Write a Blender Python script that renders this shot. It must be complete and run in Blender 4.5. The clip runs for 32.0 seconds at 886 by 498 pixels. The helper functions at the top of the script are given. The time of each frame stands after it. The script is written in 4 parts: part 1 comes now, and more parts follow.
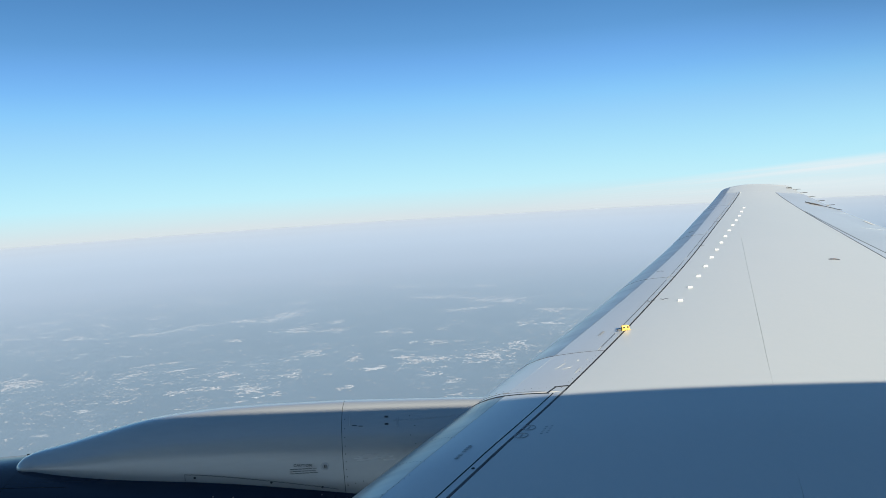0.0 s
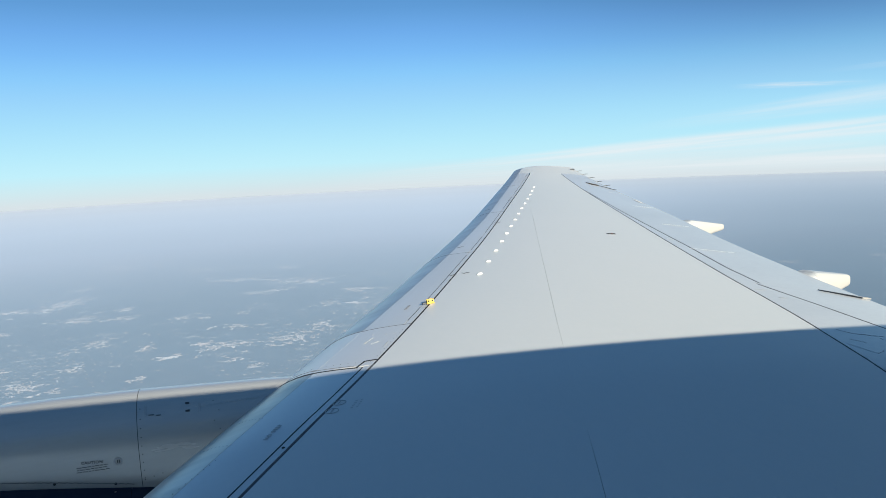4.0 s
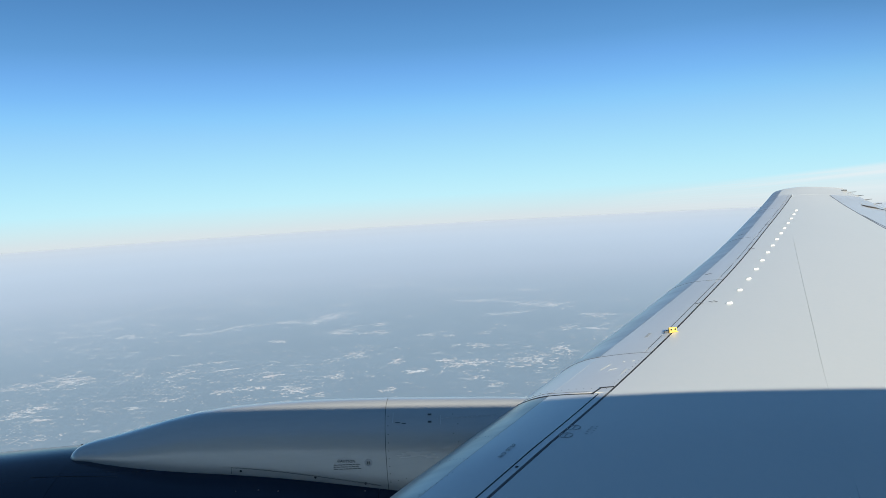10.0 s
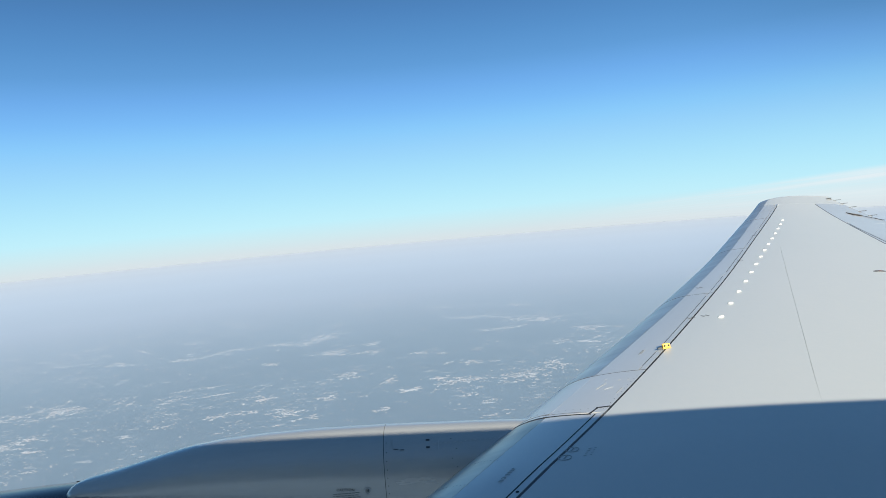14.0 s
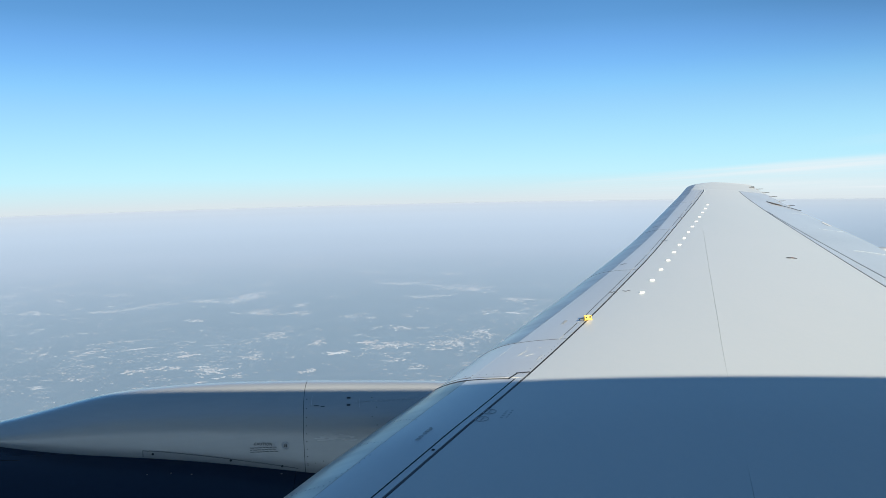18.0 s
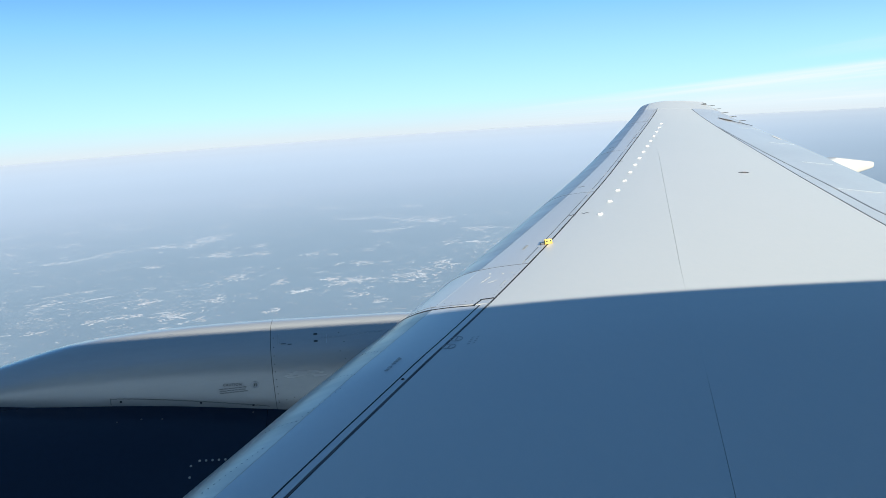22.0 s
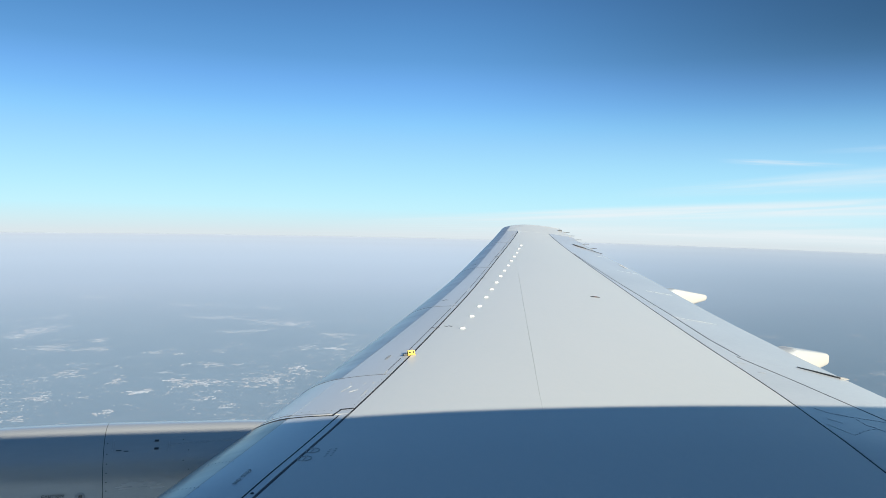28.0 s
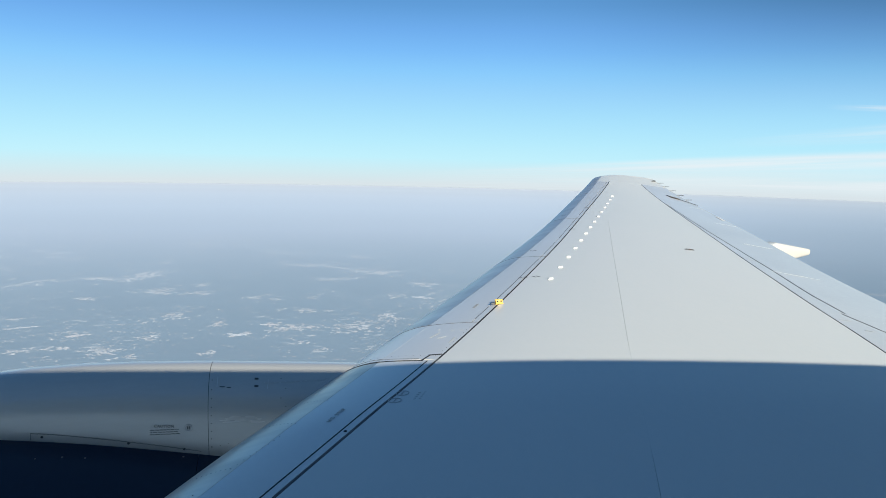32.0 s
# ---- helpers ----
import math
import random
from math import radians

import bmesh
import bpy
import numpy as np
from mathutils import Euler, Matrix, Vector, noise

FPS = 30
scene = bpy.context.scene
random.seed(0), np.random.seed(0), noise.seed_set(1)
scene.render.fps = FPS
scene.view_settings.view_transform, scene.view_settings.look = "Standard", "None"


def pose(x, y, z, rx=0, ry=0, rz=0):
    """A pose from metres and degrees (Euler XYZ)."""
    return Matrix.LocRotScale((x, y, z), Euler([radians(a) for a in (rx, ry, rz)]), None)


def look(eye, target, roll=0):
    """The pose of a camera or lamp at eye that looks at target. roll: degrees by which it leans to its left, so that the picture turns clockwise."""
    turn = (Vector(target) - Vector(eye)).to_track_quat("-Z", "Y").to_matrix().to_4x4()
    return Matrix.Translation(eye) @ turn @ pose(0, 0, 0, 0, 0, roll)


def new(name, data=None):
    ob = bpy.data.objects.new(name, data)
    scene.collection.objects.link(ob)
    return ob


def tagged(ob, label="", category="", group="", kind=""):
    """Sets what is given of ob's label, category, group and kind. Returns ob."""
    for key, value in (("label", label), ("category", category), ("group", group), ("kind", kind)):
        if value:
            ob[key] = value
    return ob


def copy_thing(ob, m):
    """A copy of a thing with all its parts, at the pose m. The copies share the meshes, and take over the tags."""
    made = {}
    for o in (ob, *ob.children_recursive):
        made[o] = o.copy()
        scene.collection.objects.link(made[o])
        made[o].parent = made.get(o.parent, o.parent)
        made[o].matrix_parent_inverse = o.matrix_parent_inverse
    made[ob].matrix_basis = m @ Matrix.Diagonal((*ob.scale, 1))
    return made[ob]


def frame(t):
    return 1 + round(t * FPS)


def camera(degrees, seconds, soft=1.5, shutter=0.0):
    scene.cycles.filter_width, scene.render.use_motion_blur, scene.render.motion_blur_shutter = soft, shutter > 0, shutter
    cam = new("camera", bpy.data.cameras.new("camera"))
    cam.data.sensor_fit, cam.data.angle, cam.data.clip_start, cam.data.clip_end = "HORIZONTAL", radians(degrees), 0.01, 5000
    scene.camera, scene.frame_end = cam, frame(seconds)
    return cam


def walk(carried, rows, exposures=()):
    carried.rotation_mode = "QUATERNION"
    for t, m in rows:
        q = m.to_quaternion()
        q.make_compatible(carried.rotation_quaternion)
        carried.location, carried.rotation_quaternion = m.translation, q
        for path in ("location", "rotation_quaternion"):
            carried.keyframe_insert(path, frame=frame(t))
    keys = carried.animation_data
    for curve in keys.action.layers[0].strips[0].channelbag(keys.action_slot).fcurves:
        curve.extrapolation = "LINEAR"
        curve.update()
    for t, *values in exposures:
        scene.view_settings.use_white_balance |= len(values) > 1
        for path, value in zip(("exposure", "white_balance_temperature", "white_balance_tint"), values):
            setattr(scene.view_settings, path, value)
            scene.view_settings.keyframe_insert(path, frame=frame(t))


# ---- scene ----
cam = camera(62.83, 32.0, soft=0.85)

# seconds, eye x y z, yaw to the left of +y, pitch up, roll
PATH = [
    (0.0, 0.029, -0.012, 0.007, -1.63, -4.65, -3.49),
    (0.5, 0.013, -0.012, 0.021, -4.70, -5.54, -2.57),
    (1.0, -0.007, -0.013, 0.011, -8.52, -5.65, -2.41),
    (1.5, -0.012, -0.004, 0.005, -11.77, -5.63, -2.59),
    (2.0, -0.008, -0.001, -0.001, -14.06, -5.71, -3.08),
    (2.5, -0.008, -0.001, -0.007, -15.27, -6.19, -3.32),
    (3.0, -0.001, 0.004, -0.017, -15.88, -6.81, -3.28),
    (3.5, 0.004, 0.011, -0.021, -16.43, -7.20, -2.98),
    (5.5, -0.004, -0.002, -0.022, -18.41, -6.09, -2.17),
    (6.0, -0.006, 0.005, -0.018, -18.00, -5.96, -2.56),
    (6.5, -0.006, 0.014, -0.021, -16.60, -6.05, -3.13),
    (7.0, -0.006, 0.009, -0.016, -14.08, -6.26, -3.70),
    (7.5, 0.009, -0.004, -0.007, -10.34, -6.38, -4.39),
    (8.0, 0.024, -0.021, -0.006, -6.23, -6.20, -4.93),
    (8.5, 0.025, -0.027, -0.005, -2.67, -5.73, -4.72),
    (9.0, 0.021, -0.025, -0.016, -0.45, -5.00, -4.48),
    (9.5, 0.021, -0.031, -0.010, 0.89, -4.61, -3.87),
    (10.0, 0.018, -0.006, -0.026, 1.74, -4.18, -3.36),
    (10.5, 0.012, 0.012, -0.025, 2.08, -4.11, -2.51),
    (11.0, 0.012, 0.019, -0.029, 1.59, -3.77, -2.15),
    (11.5, 0.009, 0.020, -0.028, 0.46, -3.08, -2.09),
    (12.0, 0.010, 0.023, -0.019, -0.76, -2.46, -2.10),
    (12.5, 0.018, 0.004, 0.005, -1.56, -1.80, -2.96),
    (13.0, 0.005, -0.025, 0.014, -1.40, -1.74, -4.15),
    (13.5, -0.004, -0.032, 0.018, -0.42, -2.35, -4.68),
    (14.0, 0.003, -0.030, 0.025, 0.83, -2.88, -5.01),
    (14.5, 0.002, -0.025, 0.016, 1.98, -3.29, -5.20),
    (16.5, 0.020, -0.047, 0.009, 3.60, -3.98, -5.27),
    (17.0, 0.020, -0.039, 0.012, 1.92, -4.42, -4.32),
    (17.5, 0.021, -0.033, 0.000, -0.85, -4.98, -2.83),
    (18.0, 0.024, -0.036, -0.007, -4.19, -5.77, -1.20),
    (18.5, 0.025, -0.028, -0.018, -6.67, -6.84, -0.37),
    (19.0, 0.029, -0.028, -0.009, -7.98, -7.94, -0.55),
    (19.5, 0.018, -0.024, -0.017, -8.31, -9.07, -1.49),
    (20.0, 0.023, -0.024, -0.010, -7.96, -10.03, -2.70),
    (20.5, 0.022, -0.023, -0.010, -7.53, -10.62, -3.53),
    (21.0, 0.023, -0.017, -0.017, -7.26, -10.96, -3.94),
    (21.5, 0.022, -0.021, -0.009, -7.21, -11.31, -3.88),
    (22.0, 0.021, -0.014, -0.017, -7.18, -11.30, -3.80),
    (22.5, 0.019, -0.011, -0.017, -7.05, -11.25, -3.43),
    (23.0, 0.016, -0.016, -0.021, -6.81, -10.99, -3.08),
    (23.5, 0.016, -0.018, -0.024, -6.48, -10.53, -2.71),
    (24.0, 0.010, -0.015, -0.033, -6.32, -9.79, -2.24),
    (24.5, 0.011, -0.010, -0.031, -6.25, -9.09, -1.67),
    (26.5, -0.004, 0.003, -0.027, -8.13, -4.82, -0.12),
    (27.0, -0.006, 0.018, -0.034, -10.67, -3.53, 0.37),
    (27.5, -0.021, 0.018, -0.041, -14.60, -2.82, 0.97),
    (28.0, -0.015, -0.001, -0.016, -18.32, -2.97, 1.41),
    (28.5, -0.033, -0.023, -0.010, -21.17, -3.45, 1.58),
    (29.0, -0.027, -0.022, -0.011, -22.91, -4.09, 1.43),
    (29.5, -0.024, -0.023, -0.001, -23.37, -4.56, 1.45),
    (30.0, -0.026, -0.022, -0.003, -22.84, -4.83, 1.38),
    (30.5, -0.028, -0.017, -0.010, -21.31, -5.14, 1.40),
    (31.0, -0.022, -0.018, -0.015, -18.99, -5.58, 1.41),
    (31.5, -0.021, 0.000, -0.028, -15.58, -6.32, 1.50),
    (32.0, -0.020, 0.003, -0.029, -11.48, -7.01, 1.34),]


def stand(x, y, z, yaw, pitch, roll):
    a, b = radians(yaw), radians(pitch)
    ahead = Vector((-math.sin(a) * math.cos(b), math.cos(a) * math.cos(b), math.sin(b)))
    eye = Vector((x, y, z))
    return look(eye, eye + ahead, roll)


walk(cam, [(r[0], stand(*r[1:])) for r in PATH], [(0.0, 0.53, 6560, 10), (13.0, 0.53, 6560, 10), (17.5, 0.56, 6510, 10), (19.0, 0.60, 6500, 10), (21.0, 0.68, 6370, 10), (23.0, 0.71, 6370, 10), (25.0, 0.67, 6440, 10), (27.0, 0.59, 6520, 10), (29.0, 0.57, 6560, 10), (32.0, 0.55, 6540, 10)])

# ---- light ----
# the sun stands over the far side of the fuselage, so that the cabin roof shades the wing root
SUN_X, SUN_RISE = 0.38, 0.465
to_sun = Vector((SUN_X, -1.0, SUN_RISE)).normalized()
sun = new("sun", bpy.data.lights.new("sun", "SUN"))
sun.data.energy, sun.data.angle, sun.data.color = 5.0, radians(0.35), (1.0, 0.955, 0.81)
sun.matrix_world = look(to_sun * 60, (0, 0, 0))

world = bpy.data.worlds.new("high_altitude_sky")
scene.world = world
world.use_nodes = True
wn, wl = world.node_tree.nodes, world.node_tree.links
wn.clear()
w_out, w_bg = wn.new("ShaderNodeOutputWorld"), wn.new("ShaderNodeBackground")
w_sky, w_co, w_sep = wn.new("ShaderNodeTexSky"), wn.new("ShaderNodeTexCoord"), wn.new("ShaderNodeSeparateXYZ")
w_ramp, w_mix, w_map = wn.new("ShaderNodeValToRGB"), wn.new("ShaderNodeMixRGB"), wn.new("ShaderNodeMapRange")
w_sky.sky_type, w_sky.sun_disc = "NISHITA", False
w_sky.sun_elevation = math.asin(to_sun.z)
w_sky.sun_rotation = math.atan2(to_sun.x, to_sun.y)
w_sky.altitude, w_sky.air_density, w_sky.dust_density, w_sky.ozone_density = 3000, 1.0, 1.2, 1.5
w_map.inputs["From Min"].default_value, w_map.inputs["From Max"].default_value = -0.06, 0.45
w_ramp.color_ramp.interpolation = "LINEAR"
# clear-sky tint by height over the horizon
stops = [(0.018, (0.537, 0.582, 0.624)), (0.053, (0.525, 0.6, 0.643)), (0.083, (0.472, 0.637, 0.694)), (0.121, (0.393, 0.668, 0.767)),
         (0.166, (0.348, 0.637, 0.767)), (0.237, (0.286, 0.571, 0.761)), (0.295, (0.238, 0.509, 0.761)), (0.346, (0.189, 0.461, 0.761)),
         (0.397, (0.147, 0.388, 0.733)), (0.451, (0.117, 0.322, 0.662)), (0.509, (0.087, 0.26, 0.542)), (0.575, (0.069, 0.218, 0.472)),
         (0.648, (0.055, 0.177, 0.402)), (0.72, (0.045, 0.142, 0.322)), (0.82, (0.035, 0.113, 0.26)), (1.0, (0.046, 0.115, 0.235))]
els = w_ramp.color_ramp.elements
els[0].position, els[0].color = stops[0][0], (*stops[0][1], 1)
els[1].position, els[1].color = stops[-1][0], (*stops[-1][1], 1)
for at, col in stops[1:-1]:
    e = els.new(at)
    e.color = (*col, 1)
w_bg.inputs["Strength"].default_value = 0.12
w_gain = wn.new("ShaderNodeMixRGB")
w_gain.blend_type = "MULTIPLY"
w_gain.inputs[0].default_value, w_gain.inputs[2].default_value = 1.0, (7.25, 7.25, 7.25, 1)
w_mix.inputs[0].default_value = 0.97
wl.new(w_co.outputs["Generated"], w_sep.inputs[0])
wl.new(w_sep.outputs["Z"], w_map.inputs["Value"])
wl.new(w_map.outputs[0], w_ramp.inputs[0])
wl.new(w_ramp.outputs[0], w_gain.inputs[1])
wl.new(w_sky.outputs[0], w_mix.inputs[1])
wl.new(w_gain.outputs[0], w_mix.inputs[2])
# the sky deepens towards the tail, high over the horizon
w_side, w_high, w_dim, w_deep = wn.new("ShaderNodeMapRange"), wn.new("ShaderNodeMapRange"), wn.new("ShaderNodeMath"), wn.new("ShaderNodeMixRGB")
w_side.interpolation_type = w_high.interpolation_type = "SMOOTHSTEP"
w_side.inputs["From Min"].default_value, w_side.inputs["From Max"].default_value = 0.24, 0.92
w_high.inputs["From Min"].default_value, w_high.inputs["From Max"].default_value = 0.04, 0.24
w_dim.operation, w_deep.blend_type = "MULTIPLY", "MULTIPLY"
w_deep.inputs[2].default_value = (0.35, 0.34, 0.325, 1)
wl.new(w_sep.outputs["X"], w_side.inputs[0])
wl.new(w_sep.outputs["Z"], w_high.inputs[0])
wl.new(w_side.outputs[0], w_dim.inputs[0])
wl.new(w_high.outputs[0], w_dim.inputs[1])
wl.new(w_dim.outputs[0], w_deep.inputs[0])
wl.new(w_mix.outputs[0], w_deep.inputs[1])
wl.new(w_deep.outputs[0], w_bg.inputs[0])
wl.new(w_bg.outputs[0], w_out.inputs[0])


# ---- materials ----
def material(name, col, rough=0.5, metal=0.0, col2=None, big=1.5, fine=40.0, spread=0.5, bump=0.0, coat=0.0, stretch=(1, 1, 1), per_piece=0.0, spec=0.5):
    """Paint, metal or earth with stains at a large scale and grain at a small one."""
    m = bpy.data.materials.new(name)
    m.use_nodes = True
    n, l = m.node_tree.nodes, m.node_tree.links
    p = n["Principled BSDF"]
    p.inputs["Metallic"].default_value = metal
    p.inputs["Coat Weight"].default_value = coat
    p.inputs["Coat Roughness"].default_value = 0.12
    p.inputs["Specular IOR Level"].default_value = spec
    co, mp = n.new("ShaderNodeTexCoord"), n.new("ShaderNodeMapping")
    mp.inputs["Scale"].default_value = stretch
    l.new(co.outputs["Object"], mp.inputs[0])
    a, b = n.new("ShaderNodeTexNoise"), n.new("ShaderNodeTexNoise")
    a.inputs["Scale"].default_value, a.inputs["Detail"].default_value = big, 6
    b.inputs["Scale"].default_value, b.inputs["Detail"].default_value = fine, 4
    l.new(mp.outputs[0], a.inputs[0])
    l.new(mp.outputs[0], b.inputs[0])
    add = n.new("ShaderNodeMath")
    add.operation = "MULTIPLY_ADD"
    l.new(b.outputs[0], add.inputs[0])
    add.inputs[1].default_value = 0.35
    l.new(a.outputs[0], add.inputs[2])
    rng = n.new("ShaderNodeMapRange")
    rng.inputs["From Min"].default_value, rng.inputs["From Max"].default_value = 0.675 - spread / 2, 0.675 + spread / 2
    l.new(add.outputs[0], rng.inputs[0])
    mix = n.new("ShaderNodeMixRGB")
    mix.inputs[1].default_value = (*col, 1)
    mix.inputs[2].default_value = (*(col2 or [c * 0.9 for c in col]), 1)
    l.new(rng.outputs[0], mix.inputs[0])
    last = mix.outputs[0]
    if per_piece:
        info, hsv, mr = n.new("ShaderNodeObjectInfo"), n.new("ShaderNodeHueSaturation"), n.new("ShaderNodeMapRange")
        mr.inputs["To Min"].default_value, mr.inputs["To Max"].default_value = 1 - per_piece, 1 + per_piece
        l.new(info.outputs["Random"], mr.inputs[0])
        l.new(mr.outputs[0], hsv.inputs["Value"])
        l.new(last, hsv.inputs["Color"])
        last = hsv.outputs[0]
    l.new(last, p.inputs["Base Color"])
    rr = n.new("ShaderNodeMapRange")
    rr.inputs["To Min"].default_value, rr.inputs["To Max"].default_value = rough * 0.88, min(1, rough * 1.15)
    l.new(a.outputs[0], rr.inputs[0])
    l.new(rr.outputs[0], p.inputs["Roughness"])
    if bump:
        bp = n.new("ShaderNodeBump")
        bp.inputs["Strength"].default_value, bp.inputs["Distance"].default_value = bump, 0.004
        l.new(add.outputs[0], bp.inputs["Height"])
        l.new(bp.outputs[0], p.inputs["Normal"])
    return m


M_SKIN = material("wing_grey_paint", (0.645, 0.650, 0.632), 0.38, 0, (0.588, 0.617, 0.612), 0.28, 22, 0.55, 0.05, 0.12, (1, 0.5, 1), 0.012)
M_SLAT = material("slat_silver_grey_paint", (0.65, 0.652, 0.645), 0.29, 0.22, (0.60, 0.605, 0.60), 0.6, 30, 0.5, 0.05, 0.0, (1, 0.6, 1), 0.015)
# warm tint in both aluminium colours offsets the blue sky they reflect
M_NOSE = material("warm_tinted_aluminium_edge", (0.74, 0.685, 0.625), 0.34, 0.8, (0.53, 0.50, 0.47), 1.1, 5, 0.45, 0.0, 0.0, (0.8, 3.2, 0.8))
M_POLISH = material("warm_tinted_polished_edge", (0.72, 0.635, 0.55), 0.32, 0.85, (0.47, 0.42, 0.37), 1.1, 5, 0.45, 0.0, 0.0, (0.8, 3.2, 0.8))
M_FLAP = material("flap_grey_paint", (0.595, 0.600, 0.592), 0.24, 0, (0.513, 0.531, 0.535), 0.8, 26, 0.5, 0.05, 0.08, (0.6, 1, 1), 0.02)
M_DARK = material("dark_seal", (0.012, 0.013, 0.016), 0.75, 0, (0.03, 0.03, 0.034), 3, 40)
M_RUBBER = material("grey_rubber_seal", (0.115, 0.121, 0.130), 0.7, 0, (0.075, 0.079, 0.086), 3, 60)
M_WHITE = material("fairing_white_paint", (0.534, 0.510, 0.465), 0.4, 0, (0.470, 0.445, 0.405), 1.0, 18, 0.6, 0.04)
M_VANE = material("vane_white_paint", (0.72, 0.72, 0.70), 0.6, 0, (0.65, 0.65, 0.64), 6, 60)
M_YELLOW = material("yellow_paint", (0.80, 0.53, 0.12), 0.5, 0, (0.72, 0.45, 0.08), 20, 90)
M_PYLON = material("pylon_grey_paint", (0.565, 0.563, 0.545), 0.26, 0.36, (0.50, 0.497, 0.48), 0.8, 20, 0.5, 0.03, 0.3, (0.35, 1, 2.5))
M_BLUE = material("nacelle_dark_blue_paint", (0.007, 0.021, 0.048), 0.2, 0, (0.005, 0.016, 0.038), 0.9, 25, 0.5, 0.03, 0.0, spec=0.28)
M_INK = material("faded_black_marking", (0.37, 0.378, 0.388), 0.6, 0, (0.44, 0.448, 0.455), 30, 120)
M_TEXT = material("dark_grey_lettering", (0.16, 0.165, 0.175), 0.6, 0, (0.22, 0.225, 0.235), 30, 120)
M_BLACK = material("black_marking", (0.04, 0.042, 0.045), 0.6, 0, (0.08, 0.08, 0.085), 30, 120)
M_FAINT = material("faded_white_marking", (0.51, 0.508, 0.49), 0.6, 0, (0.48, 0.48, 0.47), 30, 120)
M_RIVET = material("fastener_metal", (0.20, 0.21, 0.22), 0.5, 0.6, (0.12, 0.12, 0.13), 30, 120)
M_STUD = material("bright_fastener_metal", (0.45, 0.42, 0.36), 0.45, 0.3, (0.35, 0.33, 0.3), 30, 120)
M_OIL = material("brown_oily_streak", (0.085, 0.065, 0.052), 0.6, 0, (0.17, 0.14, 0.11), 8, 50)
M_RED = material("dull_red_paint", (0.22, 0.06, 0.04), 0.6, 0, (0.15, 0.05, 0.04), 20, 90)
M_HULL = material("fuselage_white_paint", (0.57, 0.575, 0.58), 0.3, 0, (0.52, 0.525, 0.53), 0.6, 20, 0.5, 0.03)


# ---- building helpers ----
def part(name, bm, mat, parent=None, label=""):
    """One mesh object out of a bmesh or out of (points, faces, how many of the faces are smooth)."""
    me = bpy.data.meshes.new(name)
    if isinstance(bm, tuple):
        pts, faces, smooth = bm
        me.from_pydata([tuple(p) for p in pts], [], faces)
        me.polygons.foreach_set("use_smooth", [i < smooth for i in range(len(faces))])
    else:
        bm.to_mesh(me)
        bm.free()
    me.materials.append(mat)
    ob = new(name, me)
    ob.parent = parent
    if label:
        tagged(ob, label)
    return ob


def thing(name, at, label, category, group="", kind=""):
    ob = new(name)
    ob.location = at
    ob.empty_display_size = 0.2
    return tagged(ob, label, category, group, kind)


def slab(fn, nu, nv, thick, down=None):
    """A curved plate: fn(u, v) gives its upper face for u, v from 0 to 1."""
    top = [[Vector(fn(i / nu, j / nv)) for j in range(nv + 1)] for i in range(nu + 1)]
    low = []
    for i in range(nu + 1):
        row = []
        for j in range(nv + 1):
            if down:
                d = Vector(down)
            else:
                du = top[min(i + 1, nu)][j] - top[max(i - 1, 0)][j]
                dv = top[i][min(j + 1, nv)] - top[i][max(j - 1, 0)]
                d = -du.cross(dv).normalized()
            row.append(top[i][j] + d * thick)
        low.append(row)
    pts = [p for r in top for p in r] + [p for r in low for p in r]
    n = (nu + 1) * (nv + 1)
    at = lambda i, j: i * (nv + 1) + j
    faces = [(at(i, j), at(i + 1, j), at(i + 1, j + 1), at(i, j + 1)) for i in range(nu) for j in range(nv)]
    smooth = len(faces)
    faces += [tuple(n + k for k in reversed(f)) for f in faces[:smooth]]
    smooth *= 2
    rim = [at(i, 0) for i in range(nu + 1)] + [at(nu, j) for j in range(1, nv + 1)] + [at(i, nv) for i in range(nu - 1, -1, -1)] + [at(0, j) for j in range(nv - 1, 0, -1)]
    k = len(pts)
    pts = pts + [pts[a] for a in rim] + [pts[n + a] for a in rim]
    m = len(rim)
    for a in range(m):
        b = (a + 1) % m
        faces.append((k + b, k + a, k + m + a, k + m + b))
    return pts, faces, smooth


def loft(rings, closed_ends=True):
    """A skin over rings of equally many points."""
    m = len(rings[0])
    pts = [p for r in rings for p in r]
    faces = [(i * m + j, i * m + (j + 1) % m, (i + 1) * m + (j + 1) % m, (i + 1) * m + j) for i in range(len(rings) - 1) for j in range(m)]
    smooth = len(faces)
    if closed_ends:
        k = len(pts)
        pts = pts + list(rings[0]) + list(rings[-1])
        faces += [tuple(k + j for j in range(m))[::-1], tuple(k + m + j for j in range(m))]
    return pts, faces, smooth


def block(sx, sy, sz, bevel=0.0, at=(0, 0, 0), turn=None):
    bm = bmesh.new()
    bmesh.ops.create_cube(bm, size=1)
    bmesh.ops.scale(bm, vec=(sx, sy, sz), verts=bm.verts)
    if bevel:
        bmesh.ops.bevel(bm, geom=bm.edges[:], offset=bevel, segments=2, affect="EDGES", profile=0.6)
    if turn is not None:
        bmesh.ops.transform(bm, matrix=turn, verts=bm.verts)
    bmesh.ops.translate(bm, vec=at, verts=bm.verts)
    return bm


def disc(r, h, seg=12):
    bm = bmesh.new()
    bmesh.ops.create_cone(bm, cap_ends=True, segments=seg, radius1=r, radius2=r * 0.85, depth=h)
    return bm


